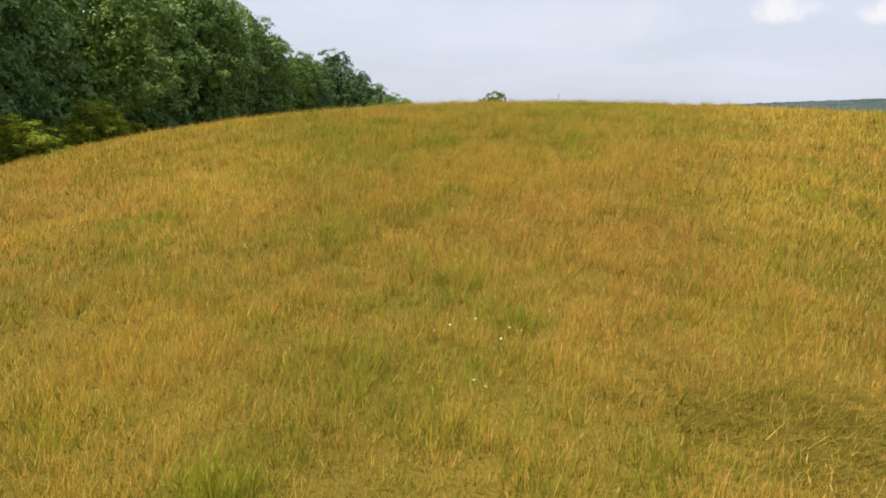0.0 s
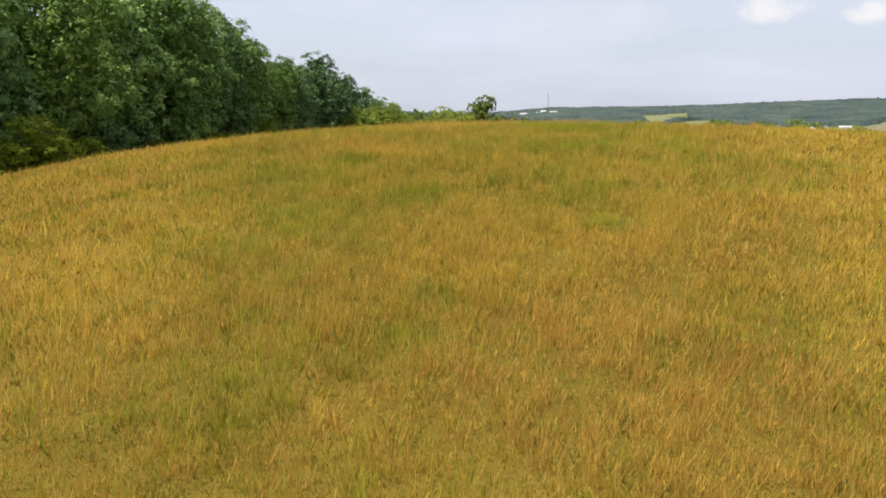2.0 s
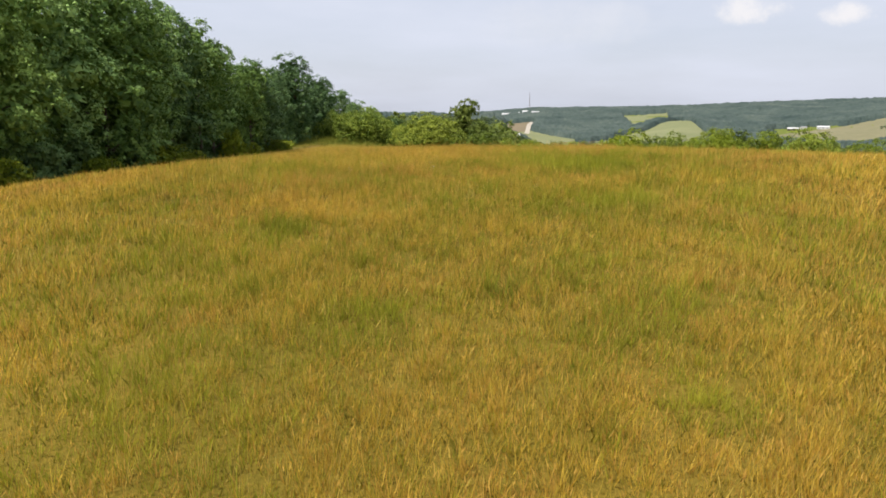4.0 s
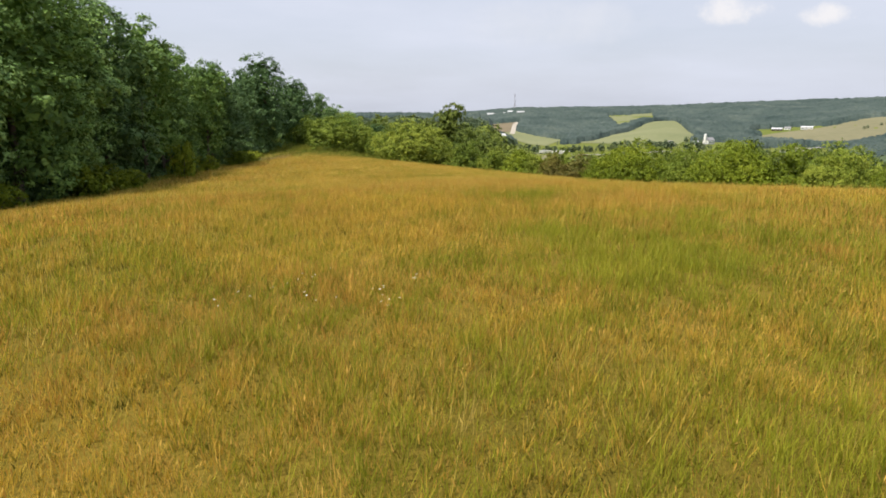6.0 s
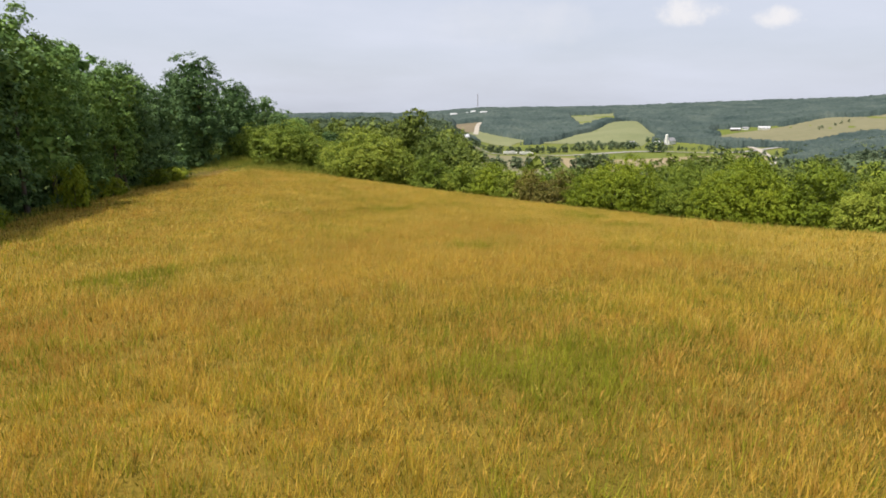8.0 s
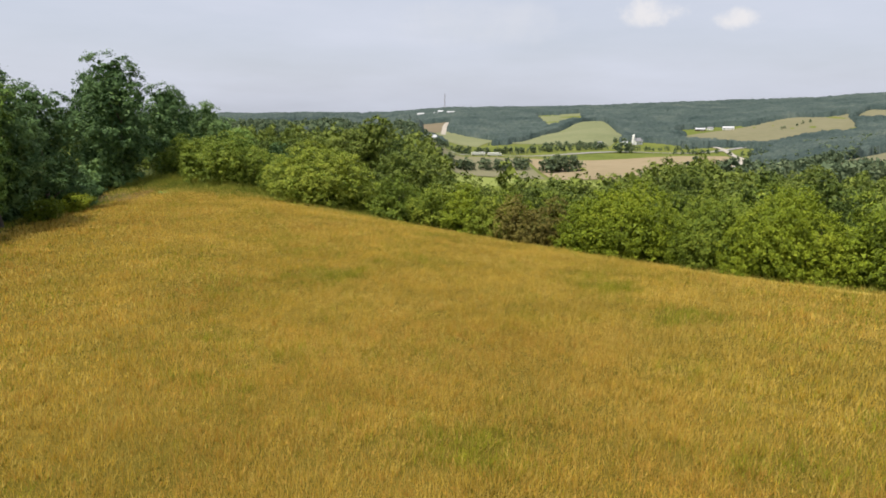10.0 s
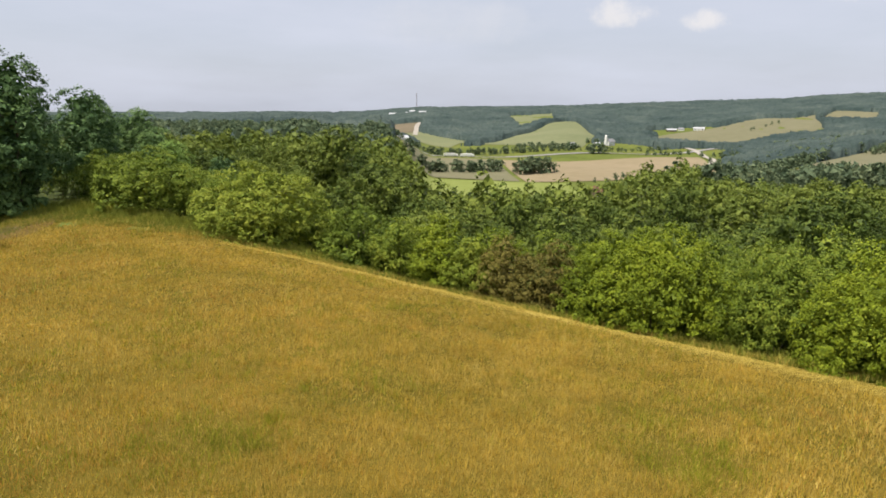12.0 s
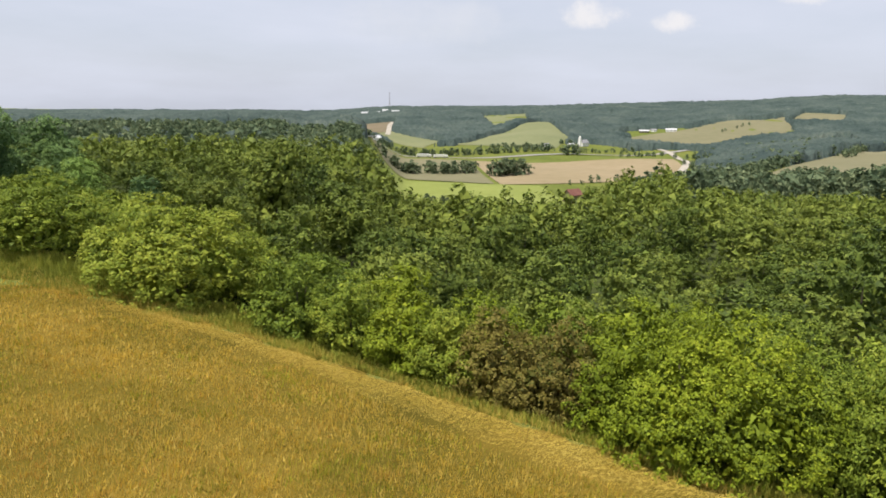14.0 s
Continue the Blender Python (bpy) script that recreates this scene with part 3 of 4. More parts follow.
for kind, x, y, high in EDGE_TREES:
    proto = wood[kind]
    name = proto.name.split(".")[0]
    tall = {"oak_tree": 13.0, "ash_tree": 13.5, "cherry_tree": 12.0, "elm_tree": 14.0, "locust_tree": 12.5, "beech_tree": 13.0, "linden_tree": 13.0}[name]
    plant(proto, x, y, high / tall, rng.uniform(0, 360), wide=rng.uniform(0.95, 1.15), label=WOOD_WORDS[name], category="tree", group="trees of the wood")

# ---- hedge and shrubs ----
shrubs = {
    "bright": make_shrub("sumac_bush", 21, 6.2, 9.0, M_bright, 30000, 0.080, 22, 3, 0.34, 46),
    "broad": make_shrub("dogwood_bush", 22, 5.5, 7.0, M_shrub, 21000, 0.080, 18, 3, 0.33, 46),
    "brown": make_shrub("browned_bush", 23, 4.6, 5.0, M_brown, 13000, 0.078, 12, 3, 0.30, 44),
    "small": make_shrub("hawthorn_bush", 24, 4.6, 4.6, M_shrub, 12000, 0.078, 11, 3, 0.30, 44),
    "light": make_shrub("elder_bush", 25, 4.8, 4.6, M_bright, 12000, 0.078, 11, 3, 0.30, 44),
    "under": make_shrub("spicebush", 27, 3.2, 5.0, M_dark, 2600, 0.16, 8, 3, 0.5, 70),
    "low": make_shrub("bramble_bush", 26, 2.4, 3.6, M_bright, 3600, 0.09, 7, 3, 0.35, 60),
}
SHRUB_WORDS = {
    "bright": "large bright green sumac bush at the meadow edge", "broad": "broad mid-green dogwood bush in the hedge", "brown": "brownish bush with dying leaves in the hedge",
    "small": "mid-green hawthorn bush in the hedge", "light": "light green elder bush in the hedge", "low": "low bright green bramble at the wood's foot",
}
SHRUB_SIZE = {"bright": (6.2, 9.0), "broad": (5.5, 7.0), "brown": (4.6, 5.0), "small": (4.6, 4.6), "light": (4.8, 4.6), "low": (2.4, 3.6)}
# (kind, x, y, height, width)
HEDGE = [
    ("broad", -13.2, 123.8, 6.0, 10), ("broad", -18.5, 128, 5.4, 7), ("broad", -2.4, 114.6, 6.8, 10.5), ("small", 5.1, 108.1, 5.1, 5.2), ("small", 8.2, 105.3, 4.7, 4.8),
    ("light", 10.8, 102.7, 4.4, 4.6), ("small", 12.6, 100.4, 4.3, 4.2), ("brown", 14.6, 98.6, 4.7, 4.4), ("brown", 16.8, 96.6, 4.9, 4.6), ("light", 18.3, 93.6, 4.8, 4.2), ("bright", 21.0, 91.0, 6.4, 8.6),
    ("broad", 25.8, 87.2, 6.2, 6.2), ("light", 11.0, 108.7, 5.6, 5.5), ("light", 15.3, 102.8, 5.6, 5.2), ("small", 18.4, 100.4, 5.9, 5.0), ("light", 20.8, 98.5, 6.1, 5.2),
    ("bright", 22.9, 96.8, 6.3, 6.2), ("broad", 26.0, 93.0, 6.1, 6.6), ("small", 28.5, 90.0, 6.0, 6.0), ("broad", 1.0, 119.0, 4.5, 8.0), ("small", 6.5, 115.6, 4.7, 7.0),
    ("small", -9.0, 127.8, 4.5, 7.0), ("bright", 27.5, 81.5, 5.8, 7.5), ("light", 30.5, 78.0, 5.4, 5.5), ("broad", 32.5, 73.0, 4.6, 6.0), ("light", 30.0, 85.0, 6.5, 6.0),
    ("bright", 34.5, 67.0, 3.2, 6.0), ("small", 34.5, 76.0, 6.0, 6.0), ("broad", 36.5, 61.0, 2.4, 4.5), ("bright", 38.5, 54.0, 2.0, 4.5), ("small", 31.5, 90.5, 7.0, 6.0),
    ("broad", -6.5, 121.0, 4.8, 6.5), ("small", 35.0, 84.0, 6.8, 6.0), ("light", 39.0, 68.0, 3.2, 5.0), ("broad", -16, 134, 5.4, 8), ("small", -11, 136, 4.5, 7), ("broad", 4, 126, 3.9, 8),
    ("light", -23.4, 34.9, 2.6, 4.0), ("light", -22.5, 39.9, 3.0, 4.2), ("low", -24.6, 48.5, 1.9, 3.2), ("low", -23.4, 57, 1.5, 3.0), ("low", -22.4, 65.8, 2.2, 3.4), ("low", -22.4, 71, 1.5, 3),
    ("low", -21.6, 80.6, 3.0, 2.6), ("low", -22.0, 88, 1.6, 2.6), ("low", -21.4, 97, 1.7, 3), ("low", -26.5, 31, 3.2, 4.6), ("low", -21.5, 103, 1.5, 3),
]
for kind, x, y, high, wide in HEDGE:
    h0, w0 = SHRUB_SIZE[kind]
    plant(shrubs[kind], x, y, high / h0, rng.uniform(0, 360), sink=0.1, wide=(wide / w0) / (high / h0), label=SHRUB_WORDS[kind], category="bush", group="bushes of the hedge")

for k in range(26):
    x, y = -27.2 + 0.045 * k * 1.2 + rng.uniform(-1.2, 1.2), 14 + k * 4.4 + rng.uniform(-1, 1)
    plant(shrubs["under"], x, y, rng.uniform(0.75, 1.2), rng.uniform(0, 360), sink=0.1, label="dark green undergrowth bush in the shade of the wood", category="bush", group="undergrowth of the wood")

# ---- trees behind the hedge ----
valley = [
    make_tree("maple_tree", 31, 9.0, 6.4, 0.8, M_wood, 3600, 0.165, 10, 2, 0.16, knot=0.42, each=30),
    make_tree("hickory_tree", 32, 10.0, 6.0, 1.0, M_wood, 3600, 0.165, 11, 2, 0.16, 1.1, knot=0.42, each=30),
    make_tree("thorn_tree", 33, 7.5, 6.2, 0.6, M_wood, 3400, 0.16, 10, 2, 0.14, knot=0.42, each=30),
]
VALLEY_WORDS = {"maple_tree": "rounded green maple in the wood below the meadow", "hickory_tree": "tall green hickory in the wood below the meadow", "thorn_tree": "low spreading green tree in the wood below the meadow"}
lone = make_tree("lone_tree", 34, 10.0, 6.4, 0.6, M_wood, 9000, 0.17, 18, 3, 0.2, knot=0.42, each=40)
for x, y, top, broad in ((3.2, 138, 5.8, 0.92), (10, 151, 0.6, 1.3), (-5, 152, 0.8, 1.3)):
    plant(lone, x, y, (top - float(ground_z(x, y))) / 10.0, x * 40, wide=broad, label="full round dark green tree behind the hedge", category="tree", group="trees below the meadow")
near, beyond = [], []
for ring in np.arange(9, 232, 7.0):
    step = 7.2 + ring * 0.012
    for u in np.arange(-190, 330, step):
        # along the hedge's line, and ring metres behind it
        x = u * 0.78 + ring * 0.62 + rng.uniform(-2, 2)
        y = 111 - u * 0.68 + ring * 0.78 + rng.uniform(-2, 2)
        az, r = bearing(x, y)
        front = (y - hedge_y(x) - 2) * 0.75
        if -27 < az < 47 and front > 7.5 and x > -22 - max(0, y - 150) and not (front < 13 and x < 2):
            (near if front < 75 and -24 < az < 64 else beyond).append((x, y))
        
near.sort(key=lambda p: math.hypot(p[0] - 10, p[1] - 75))
beyond += near[120:]
for x, y in near[:120]:
    proto = valley[int(rng.integers(0, 3))]
    name = proto.name.split(".")[0]
    front = (float(y - hedge_y(x)) - 2) * 0.75
    size = rng.uniform(0.62, 1.2) * (0.78 + 0.22 * min(1, front / 40))
    size = min(size, (rng.uniform(0.8, 3.4) - float(ground_z(x, y))) / 9.0) if x < 15 else size
    plant(proto, x, y, size, rng.uniform(0, 360), wide=rng.uniform(0.95, 1.2), label=VALLEY_WORDS[name], category="tree", group="trees below the meadow")
for proto in (*wood, *shrubs.values(), *valley, lone):
    discard(proto)


# ---- woods farther off ----
def merged(name, blocks, mat, **tags):
    verts, tris, quads, n = [], [], [], 0
    for v, f in blocks:
        verts.append(v)
        for part_f in f:
            (tris if part_f.shape[1] == 3 else quads).append(part_f + n)
        n += len(v)
    return tagged(mesh_ob(name, np.concatenate(verts), [np.concatenate(k) for k in (tris, quads) if k], mat, flat=False), **tags)


blocks = []
shapes = []
for k in range(6):
    lobes = crown_lobes(np.random.default_rng(50 + k), 9.5, 7.0, 0.5, 6)
    shapes.append(foliage(np.random.default_rng(60 + k), lobes, 410, 0.36, 0.75, 24))
for x, y in beyond:
    v, f = shapes[int(rng.integers(0, 6))]
    a, s = rng.uniform(0, 6.28), rng.uniform(0.7, 1.3) * (1.3 if rng.random() < 0.12 else 1.0)
    turn = np.array([[math.cos(a), -math.sin(a), 0], [math.sin(a), math.cos(a), 0], [0, 0, 1]])
    az, r = bearing(x, y)
    if az < 8:
        s = max(0.4, min(s, (9.2 - 0.045 * r - float(ground_z(x, y))) / 9.5 * rng.uniform(0.72, 1.16)))
    if az > 31:  # low young growth below the hay field of the valley side
        s = max(0.35, min(s, (9.0 - 0.104 * r - float(ground_z(x, y))) / 9.5 * rng.uniform(0.75, 1.12)))
    blocks.append((v @ turn.T * s + (x, y, float(ground_z(x, y)) - 0.3), f))
merged("valley_wood", blocks, M_wood, label="dense green broadleaf wood on the slope below the meadow", category="wood", kind="stuff")

# canopy of the far hills: a closed roof of crowns that drops to the ground at its edges
na_, nr_ = 580, 290
ga_, gr_ = np.meshgrid(np.arange(na_) + 0.0, np.arange(nr_) + 0.0)
ga_, gr_ = ga_ + rng.uniform(-0.4, 0.4, ga_.shape), gr_ + rng.uniform(-0.4, 0.4, gr_.shape)
az_ = (-29.5 + 77.5 * ga_ / na_).ravel()
r_ = (255 * (3100 / 255) ** (gr_ / nr_)).ravel()
x_, y_ = 6 + r_ * np.sin(np.radians(az_)), 70 + r_ * np.cos(np.radians(az_))
front_ = (y_ - hedge_y(x_)) * 0.75
open_floor = (az_ > 5.0) & (az_ < 31.5) & (r_ > 420) & (r_ < 1010)
lane = (np.hypot(x_ - 440, y_ - 800) < 60) | (np.hypot(x_ - 480, y_ - 910) < 60) | (np.hypot(x_ - 370, y_ - 690) < 50) | (np.hypot(x_ - 410, y_ - 1010) < 55)
farm = np.hypot(x_ - 625, y_ - 1200) < 70
back_ = 1 + 45 / r_
valley_side = ((az_ > 26.5) & (r_ < 640)) | ((az_ > 6.5) & (az_ < 27) & (r_ < 520))
ok = ~valley_side & (front_ > 165) & ~open_floor & ~lane & ~farm & ~in_fields(x_, y_) & ~in_fields(6 + (x_ - 6) * back_, 70 + (y_ - 70) * back_)


def crowns(x, y, cell):
    """Height of domed crowns, one in each cell of a loose grid, from 0 to about 1."""
    ix, iy = np.floor(x / cell), np.floor(y / cell)
    best = np.zeros(len(x))
    for dx in (-1, 0, 1):
        for dy in (-1, 0, 1):
            hx, hy = ix + dx, iy + dy
            a = np.modf(np.sin(hx * 127.1 + hy * 311.7) * 4375.85)[0]
            b = np.modf(np.sin(hx * 269.5 + hy * 183.3) * 4375.85)[0]
            d = np.hypot(x - (hx + 0.5 + 0.4 * a) * cell, y - (hy + 0.5 + 0.4 * b) * cell) / (cell * 0.78)
            best = np.maximum(best, np.sqrt(np.maximum(0, 1 - d * d)) * (0.75 + 0.25 * a * b) + 0.16 * b * (d < 1))
    return best


roof_ = 4.0 + 7.0 * crowns(x_, y_, 11.0) + rng.uniform(-1.2, 1.2, len(x_)) + 1.5 * np.sin(x_ / 31 + np.sin(y_ / 43)) * np.sin(y_ / 37)
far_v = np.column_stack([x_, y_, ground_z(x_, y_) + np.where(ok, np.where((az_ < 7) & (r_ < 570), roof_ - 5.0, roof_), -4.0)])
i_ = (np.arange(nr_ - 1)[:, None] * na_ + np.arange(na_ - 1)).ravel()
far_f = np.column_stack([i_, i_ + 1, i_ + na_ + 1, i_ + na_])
tagged(mesh_ob("far_wood", far_v, far_f[ok[far_f].any(1)][:, ::-1], M_far_hazed, flat=False), "green woods over the far hills, haze tinted into their colour", "wood", kind="stuff")
# the wooded valley side, tree by tree
sx_, sy_ = (g.ravel() for g in np.meshgrid(np.arange(140, 520, 7.6), np.arange(190, 680, 7.6)))
sx_, sy_ = sx_ + rng.uniform(-2.5, 2.5, len(sx_)), sy_ + rng.uniform(-2.5, 2.5, len(sy_))
sa_, sr_ = bearing(sx_, sy_)
sf_ = (sy_ - hedge_y(sx_)) * 0.75
sb_ = 1 + 30 / sr_
sok_ = (sa_ > 26.5) & (sa_ < 47) & (sr_ < 650) & (sf_ > 165) & ~in_fields(sx_, sy_) & ~in_fields(6 + (sx_ - 6) * sb_, 70 + (sy_ - 70) * sb_) & (np.hypot(sx_ - 370, sy_ - 690) > 50) & ~((sa_ < 31.5) & (sr_ > 420))
# scrub and trees above the lane
hx_, hy_ = (g.ravel() for g in np.meshgrid(np.arange(270, 780, 11.0), np.arange(480, 1010, 11.0)))
hx_, hy_ = hx_ + rng.uniform(-4, 4, len(hx_)), hy_ + rng.uniform(-4, 4, len(hy_))
ha_, hr_ = bearing(hx_, hy_)
hb_ = 1 + 30 / hr_
scrub_ = (ha_ > 29.5) & (ha_ < 46) & (hr_ >= 640) & (hr_ < 1010) & ~in_fields(hx_, hy_) & ~in_fields(6 + (hx_ - 6) * hb_, 70 + (hy_ - 70) * hb_) & (np.hypot(hx_ - 440, hy_ - 800) > 50) & (np.hypot(hx_ - 480, hy_ - 910) > 55) & (np.hypot(hx_ - 625, hy_ - 1200) > 70)
scrub = [(x, y, rng.uniform(5.0, 10.5)) for x, y in zip(hx_[scrub_], hy_[scrub_])]
side_trees = [(x, y, rng.uniform(7.5, 12.5)) for x, y in zip(sx_[sok_], sy_[sok_])]
# and those of the level wood behind the left end of the hedge
px_, py_ = (g.ravel() for g in np.meshgrid(np.arange(-260, 70, 8.4), np.arange(250, 640, 8.4)))
px_, py_ = px_ + rng.uniform(-3, 3, len(px_)), py_ + rng.uniform(-3, 3, len(py_))
pa_, pr_ = bearing(px_, py_)
pok_ = (pa_ > -25) & (pa_ < 6.8) & (pr_ > 200) & (pr_ < 560) & ((py_ - hedge_y(px_)) * 0.75 > 155) & ~in_fields(px_, py_)
side_trees += [(x, y, rng.uniform(6.5, 10.5)) for x, y in zip(px_[pok_], py_[pok_])]
copse = []
# copses, tree lines and hedgerows of the valley floor: (x, y, x, y, number, size)
for ax, ay, bx, by, number, size in (
    (72, 690, 165, 700, 44, 11.0), (170, 668, 205, 684, 20, 14.0), (70, 930, 330, 950, 90, 9.0), (330, 950, 470, 960, 26, 6.0), (330, 905, 350, 908, 8, 13.0), (400, 890, 470, 900, 14, 6.0),
    (380, 1060, 520, 1070, 40, 7.0), (250, 1010, 350, 1000, 26, 7.0), (60, 900, 150, 905, 14, 6.0), (215, 600, 300, 610, 9, 6.0), (205, 480, 300, 520, 26, 6.0), (150, 455, 200, 470, 16, 5.0), (40, 500, 110, 480, 24, 6.0),
    (690, 1130, 790, 1175, 5, 6.0), (480, 600, 700, 800, 60, 7.0), (260, 570, 330, 620, 20, 7.0),
):
    for k in range(number):
        s = (k + rng.random()) / number
        tx, ty = ax + (bx - ax) * s + rng.uniform(-6, 6), ay + (by - ay) * s + rng.uniform(-6, 6)
        copse.append((tx, ty, size * rng.uniform(0.75, 1.25)))
far_shapes = [foliage(np.random.default_rng(180 + k), crown_lobes(np.random.default_rng(170 + k), 9.5, 8.5, 0.4, 6), 90, 1.0, 1.0, 12) for k in range(5)]
line_shapes = [foliage(np.random.default_rng(80 + k), crown_lobes(np.random.default_rng(70 + k), 9.5, 7.5, 0.4, 6), 170, 0.70, 0.85, 18) for k in range(5)]
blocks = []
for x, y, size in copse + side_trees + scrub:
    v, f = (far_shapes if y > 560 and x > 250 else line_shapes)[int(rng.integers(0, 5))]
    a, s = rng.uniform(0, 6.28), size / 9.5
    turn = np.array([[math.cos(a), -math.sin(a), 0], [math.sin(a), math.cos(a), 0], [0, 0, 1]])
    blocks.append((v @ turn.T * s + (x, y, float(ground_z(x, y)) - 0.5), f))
merged("tree_line", blocks, M_grove_hazed, label="rows of green trees between the valley fields, paled for haze", category="trees", kind="stuff")

# ---- far buildings ----
def window(parent, x, y, z, w, h, thick=0.3, axis="y"):
    size = (w, thick, h) if axis == "y" else (thick, w, h)
    frame_ob = part("window", bm_box(size[0] + 0.3, size[1], size[2] + 0.3, x, y, z - 0.15, 0.03), M_white, parent)
    part("pane", bm_box(size[0] if axis == "y" else size[0] + 0.05, size[1] + 0.05 if axis == "y" else size[1], size[2], x, y, z), M_glass, frame_ob)


def church(x, y, turn):
    ob = base("church", x, y, float(ground_z(x, y)), turn, label="small white wooden church with a square bell tower", category="church")
    part("wall", bm_gabled(17, 9, 5.5, 4.2), M_white, ob)
    part("roof", bm_roof(17, 9, 4.4, 5.4), M_slate, ob, "grey slate roof")
    tower = part("tower", bm_box(3.4, 3.4, 11, -9.2, 0, 0, 0.08), M_white, ob)
    belfry = part("belfry", bm_box(2.8, 2.8, 2.6, -9.2, 0, 11, 0.08), M_white, tower)
    bm = bmesh.new()
    bmesh.ops.create_cone(bm, cap_ends=True, segments=4, radius1=2.3, radius2=0.1, depth=2.2, matrix=Matrix.Translation((-9.2, 0, 14.7)) @ Matrix.Rotation(math.pi / 4, 4, "Z"))
    part("spire", bm, M_white, ob)
    for k in range(4):
        for s in (-1, 1):
            window(ob, -5.5 + k * 4, s * 4.5, 1.8, 1.0, 2.4)
    part("door", bm_box(0.3, 1.6, 2.6, -11.75, 0, 0, 0.03), M_slate, ob)
    return ob


def house(name, x, y, turn, sx, sy, h, rise, wall, roof, words, cat="house", up=0.0):
    ob = base(name, x, y, float(ground_z(x, y)) + up, turn, label=words, category=cat)
    part("wall", bm_gabled(sx, sy, h, rise), wall, ob)
    part("roof", bm_roof(sx, sy, rise + 0.2, h - 0.05), roof, ob)
    n = max(2, int(sx / 5))
    for k in range(n):
        for s in (-1, 1):
            window(ob, -sx / 2 + (k + 0.5) * sx / n, s * sy / 2, 1.1, 1.1, 1.4)
    part("door", bm_box(0.2, 1.2, 2.1, -sx / 2, 0, 0, 0.02), M_slate, ob)
    return ob


church(412, 1036, 35)
house("outbuilding", 392, 1034, 20, 9, 6, 3, 2, M_white, M_tin, "small white outbuilding beside the church", "building")
# farmhouse walls in brown: the trees' shade put into the wall colour
house("farmhouse", 178, 492, 25, 11, 8, 4, 3.6, M_fbrown, M_red, "farmhouse with a rusty red roof among trees", up=1.0)
house("barn", 650, 1206, -30, 19, 8, 3.5, 2, M_white, M_tin, "long white farm barn with a pale tin roof", "barn")
house("barn", 606, 1222, -25, 17, 8, 3, 2, M_fbrown, M_tin, "weathered farm barn with a pale tin roof", "barn")
house("barn", 630, 1232, -40, 10, 7, 3, 2, M_white, M_slate, "white farm building with a grey roof", "barn")
for x, y, turn, sx, words in ((168, 1962, 10, 20, "long white shed on the far ridge"), (206, 1930, -5, 13, "white shed on the far ridge"), (245, 1915, 20, 22, "long pale shed on the far ridge"), (225, 1985, 0, 15, "white building on the far ridge")):
    house("shed", x, y, turn, sx, 12, 6, 3, M_white, M_tin, words, "shed", up=2)
house("house", 96, 985, 15, 16, 9, 4.5, 3, M_white, M_tin, "white house among trees beside the valley road")
house("house", 345, 1010, 40, 12, 8, 4, 3, M_white, M_slate, "small white house on the valley floor")
house("house", 880, 1290, 20, 8, 6, 3, 2, M_white, M_tin, "white farm building at the top of the pasture")


def truck(x, y, turn):
    ob = base("semi_trailer", x, y, float(ground_z(x, y)) + 0.75, turn, label="white box trailer with its tractor parked beside the valley road", category="truck")
    part("box", bm_box(14, 2.6, 2.9, 0, 0, 1.2, 0.06), M_white, ob)
    part("chassis", bm_box(13.6, 1.1, 0.35, 0, 0, 0.85, 0.03), M_steel, ob)
    cab = part("cab", bm_box(2.4, 2.4, 2.6, 8.9, 0, 0.7, 0.15), M_white, ob)
    part("windscreen", bm_box(0.1, 2.0, 0.9, 10.1, 0, 2.1, 0.02), M_glass, cab)
    for wx in (-5.8, -4.6, 6.4, 9.3):
        for s in (-1, 1):
            bm = bmesh.new()
            bmesh.ops.create_cone(bm, cap_ends=True, segments=14, radius1=0.5, radius2=0.5, depth=0.35, matrix=Matrix.Translation((wx, s * 1.1, 0.5)) @ Matrix.Rotation(math.pi / 2, 4, "X"))
            part("wheel", bm, M_tyre, ob)
    return ob


truck(141, 866, 4)
truck(160, 862, 0)


def mast(x, y, high):
    ob = base("radio_mast", x, y, float(ground_z(x, y)), 0, label="tall thin lattice radio mast on the far ridge", category="mast")
    for k in range(3):
        a = k * 2 * math.pi / 3
        v, f = tube([(math.cos(a) * 1.5, math.sin(a) * 1.5, 0), (math.cos(a) * 0.8, math.sin(a) * 0.8, high)], (0.5, 0.38), 5)
        under(mesh_ob("leg", v, f, M_steel), ob)
    for k in range(16):
        z0, z1 = high * k / 16, high * (k + 1) / 16
        a, b = (k % 3) * 2 * math.pi / 3, ((k + 1) % 3) * 2 * math.pi / 3
        v, f = tube([(math.cos(a) * 1.1, math.sin(a) * 1.1, z0), (math.cos(b) * 1.1, math.sin(b) * 1.1, z1)], (0.12, 0.12), 4)
        under(mesh_ob("brace", v, f, M_steel), ob)
    v, f = tube([(0, 0, high - 1), (0, 0, high + 6)], (0.2, 0.12), 5)
    under(mesh_ob("antenna", v, f, M_steel), ob)


mast(269, 2250, 52)

# ---- daisies in the hay ----
proto = base("daisy", 0, 0, 0)
v, f = tube([(0, 0, 0), (0.01, 0, 0.3), (0, 0.01, 0.58)], (0.003, 0.0025, 0.002), 4)
under(mesh_ob("stem", v, f, M_green), proto)
bm = bmesh.new()
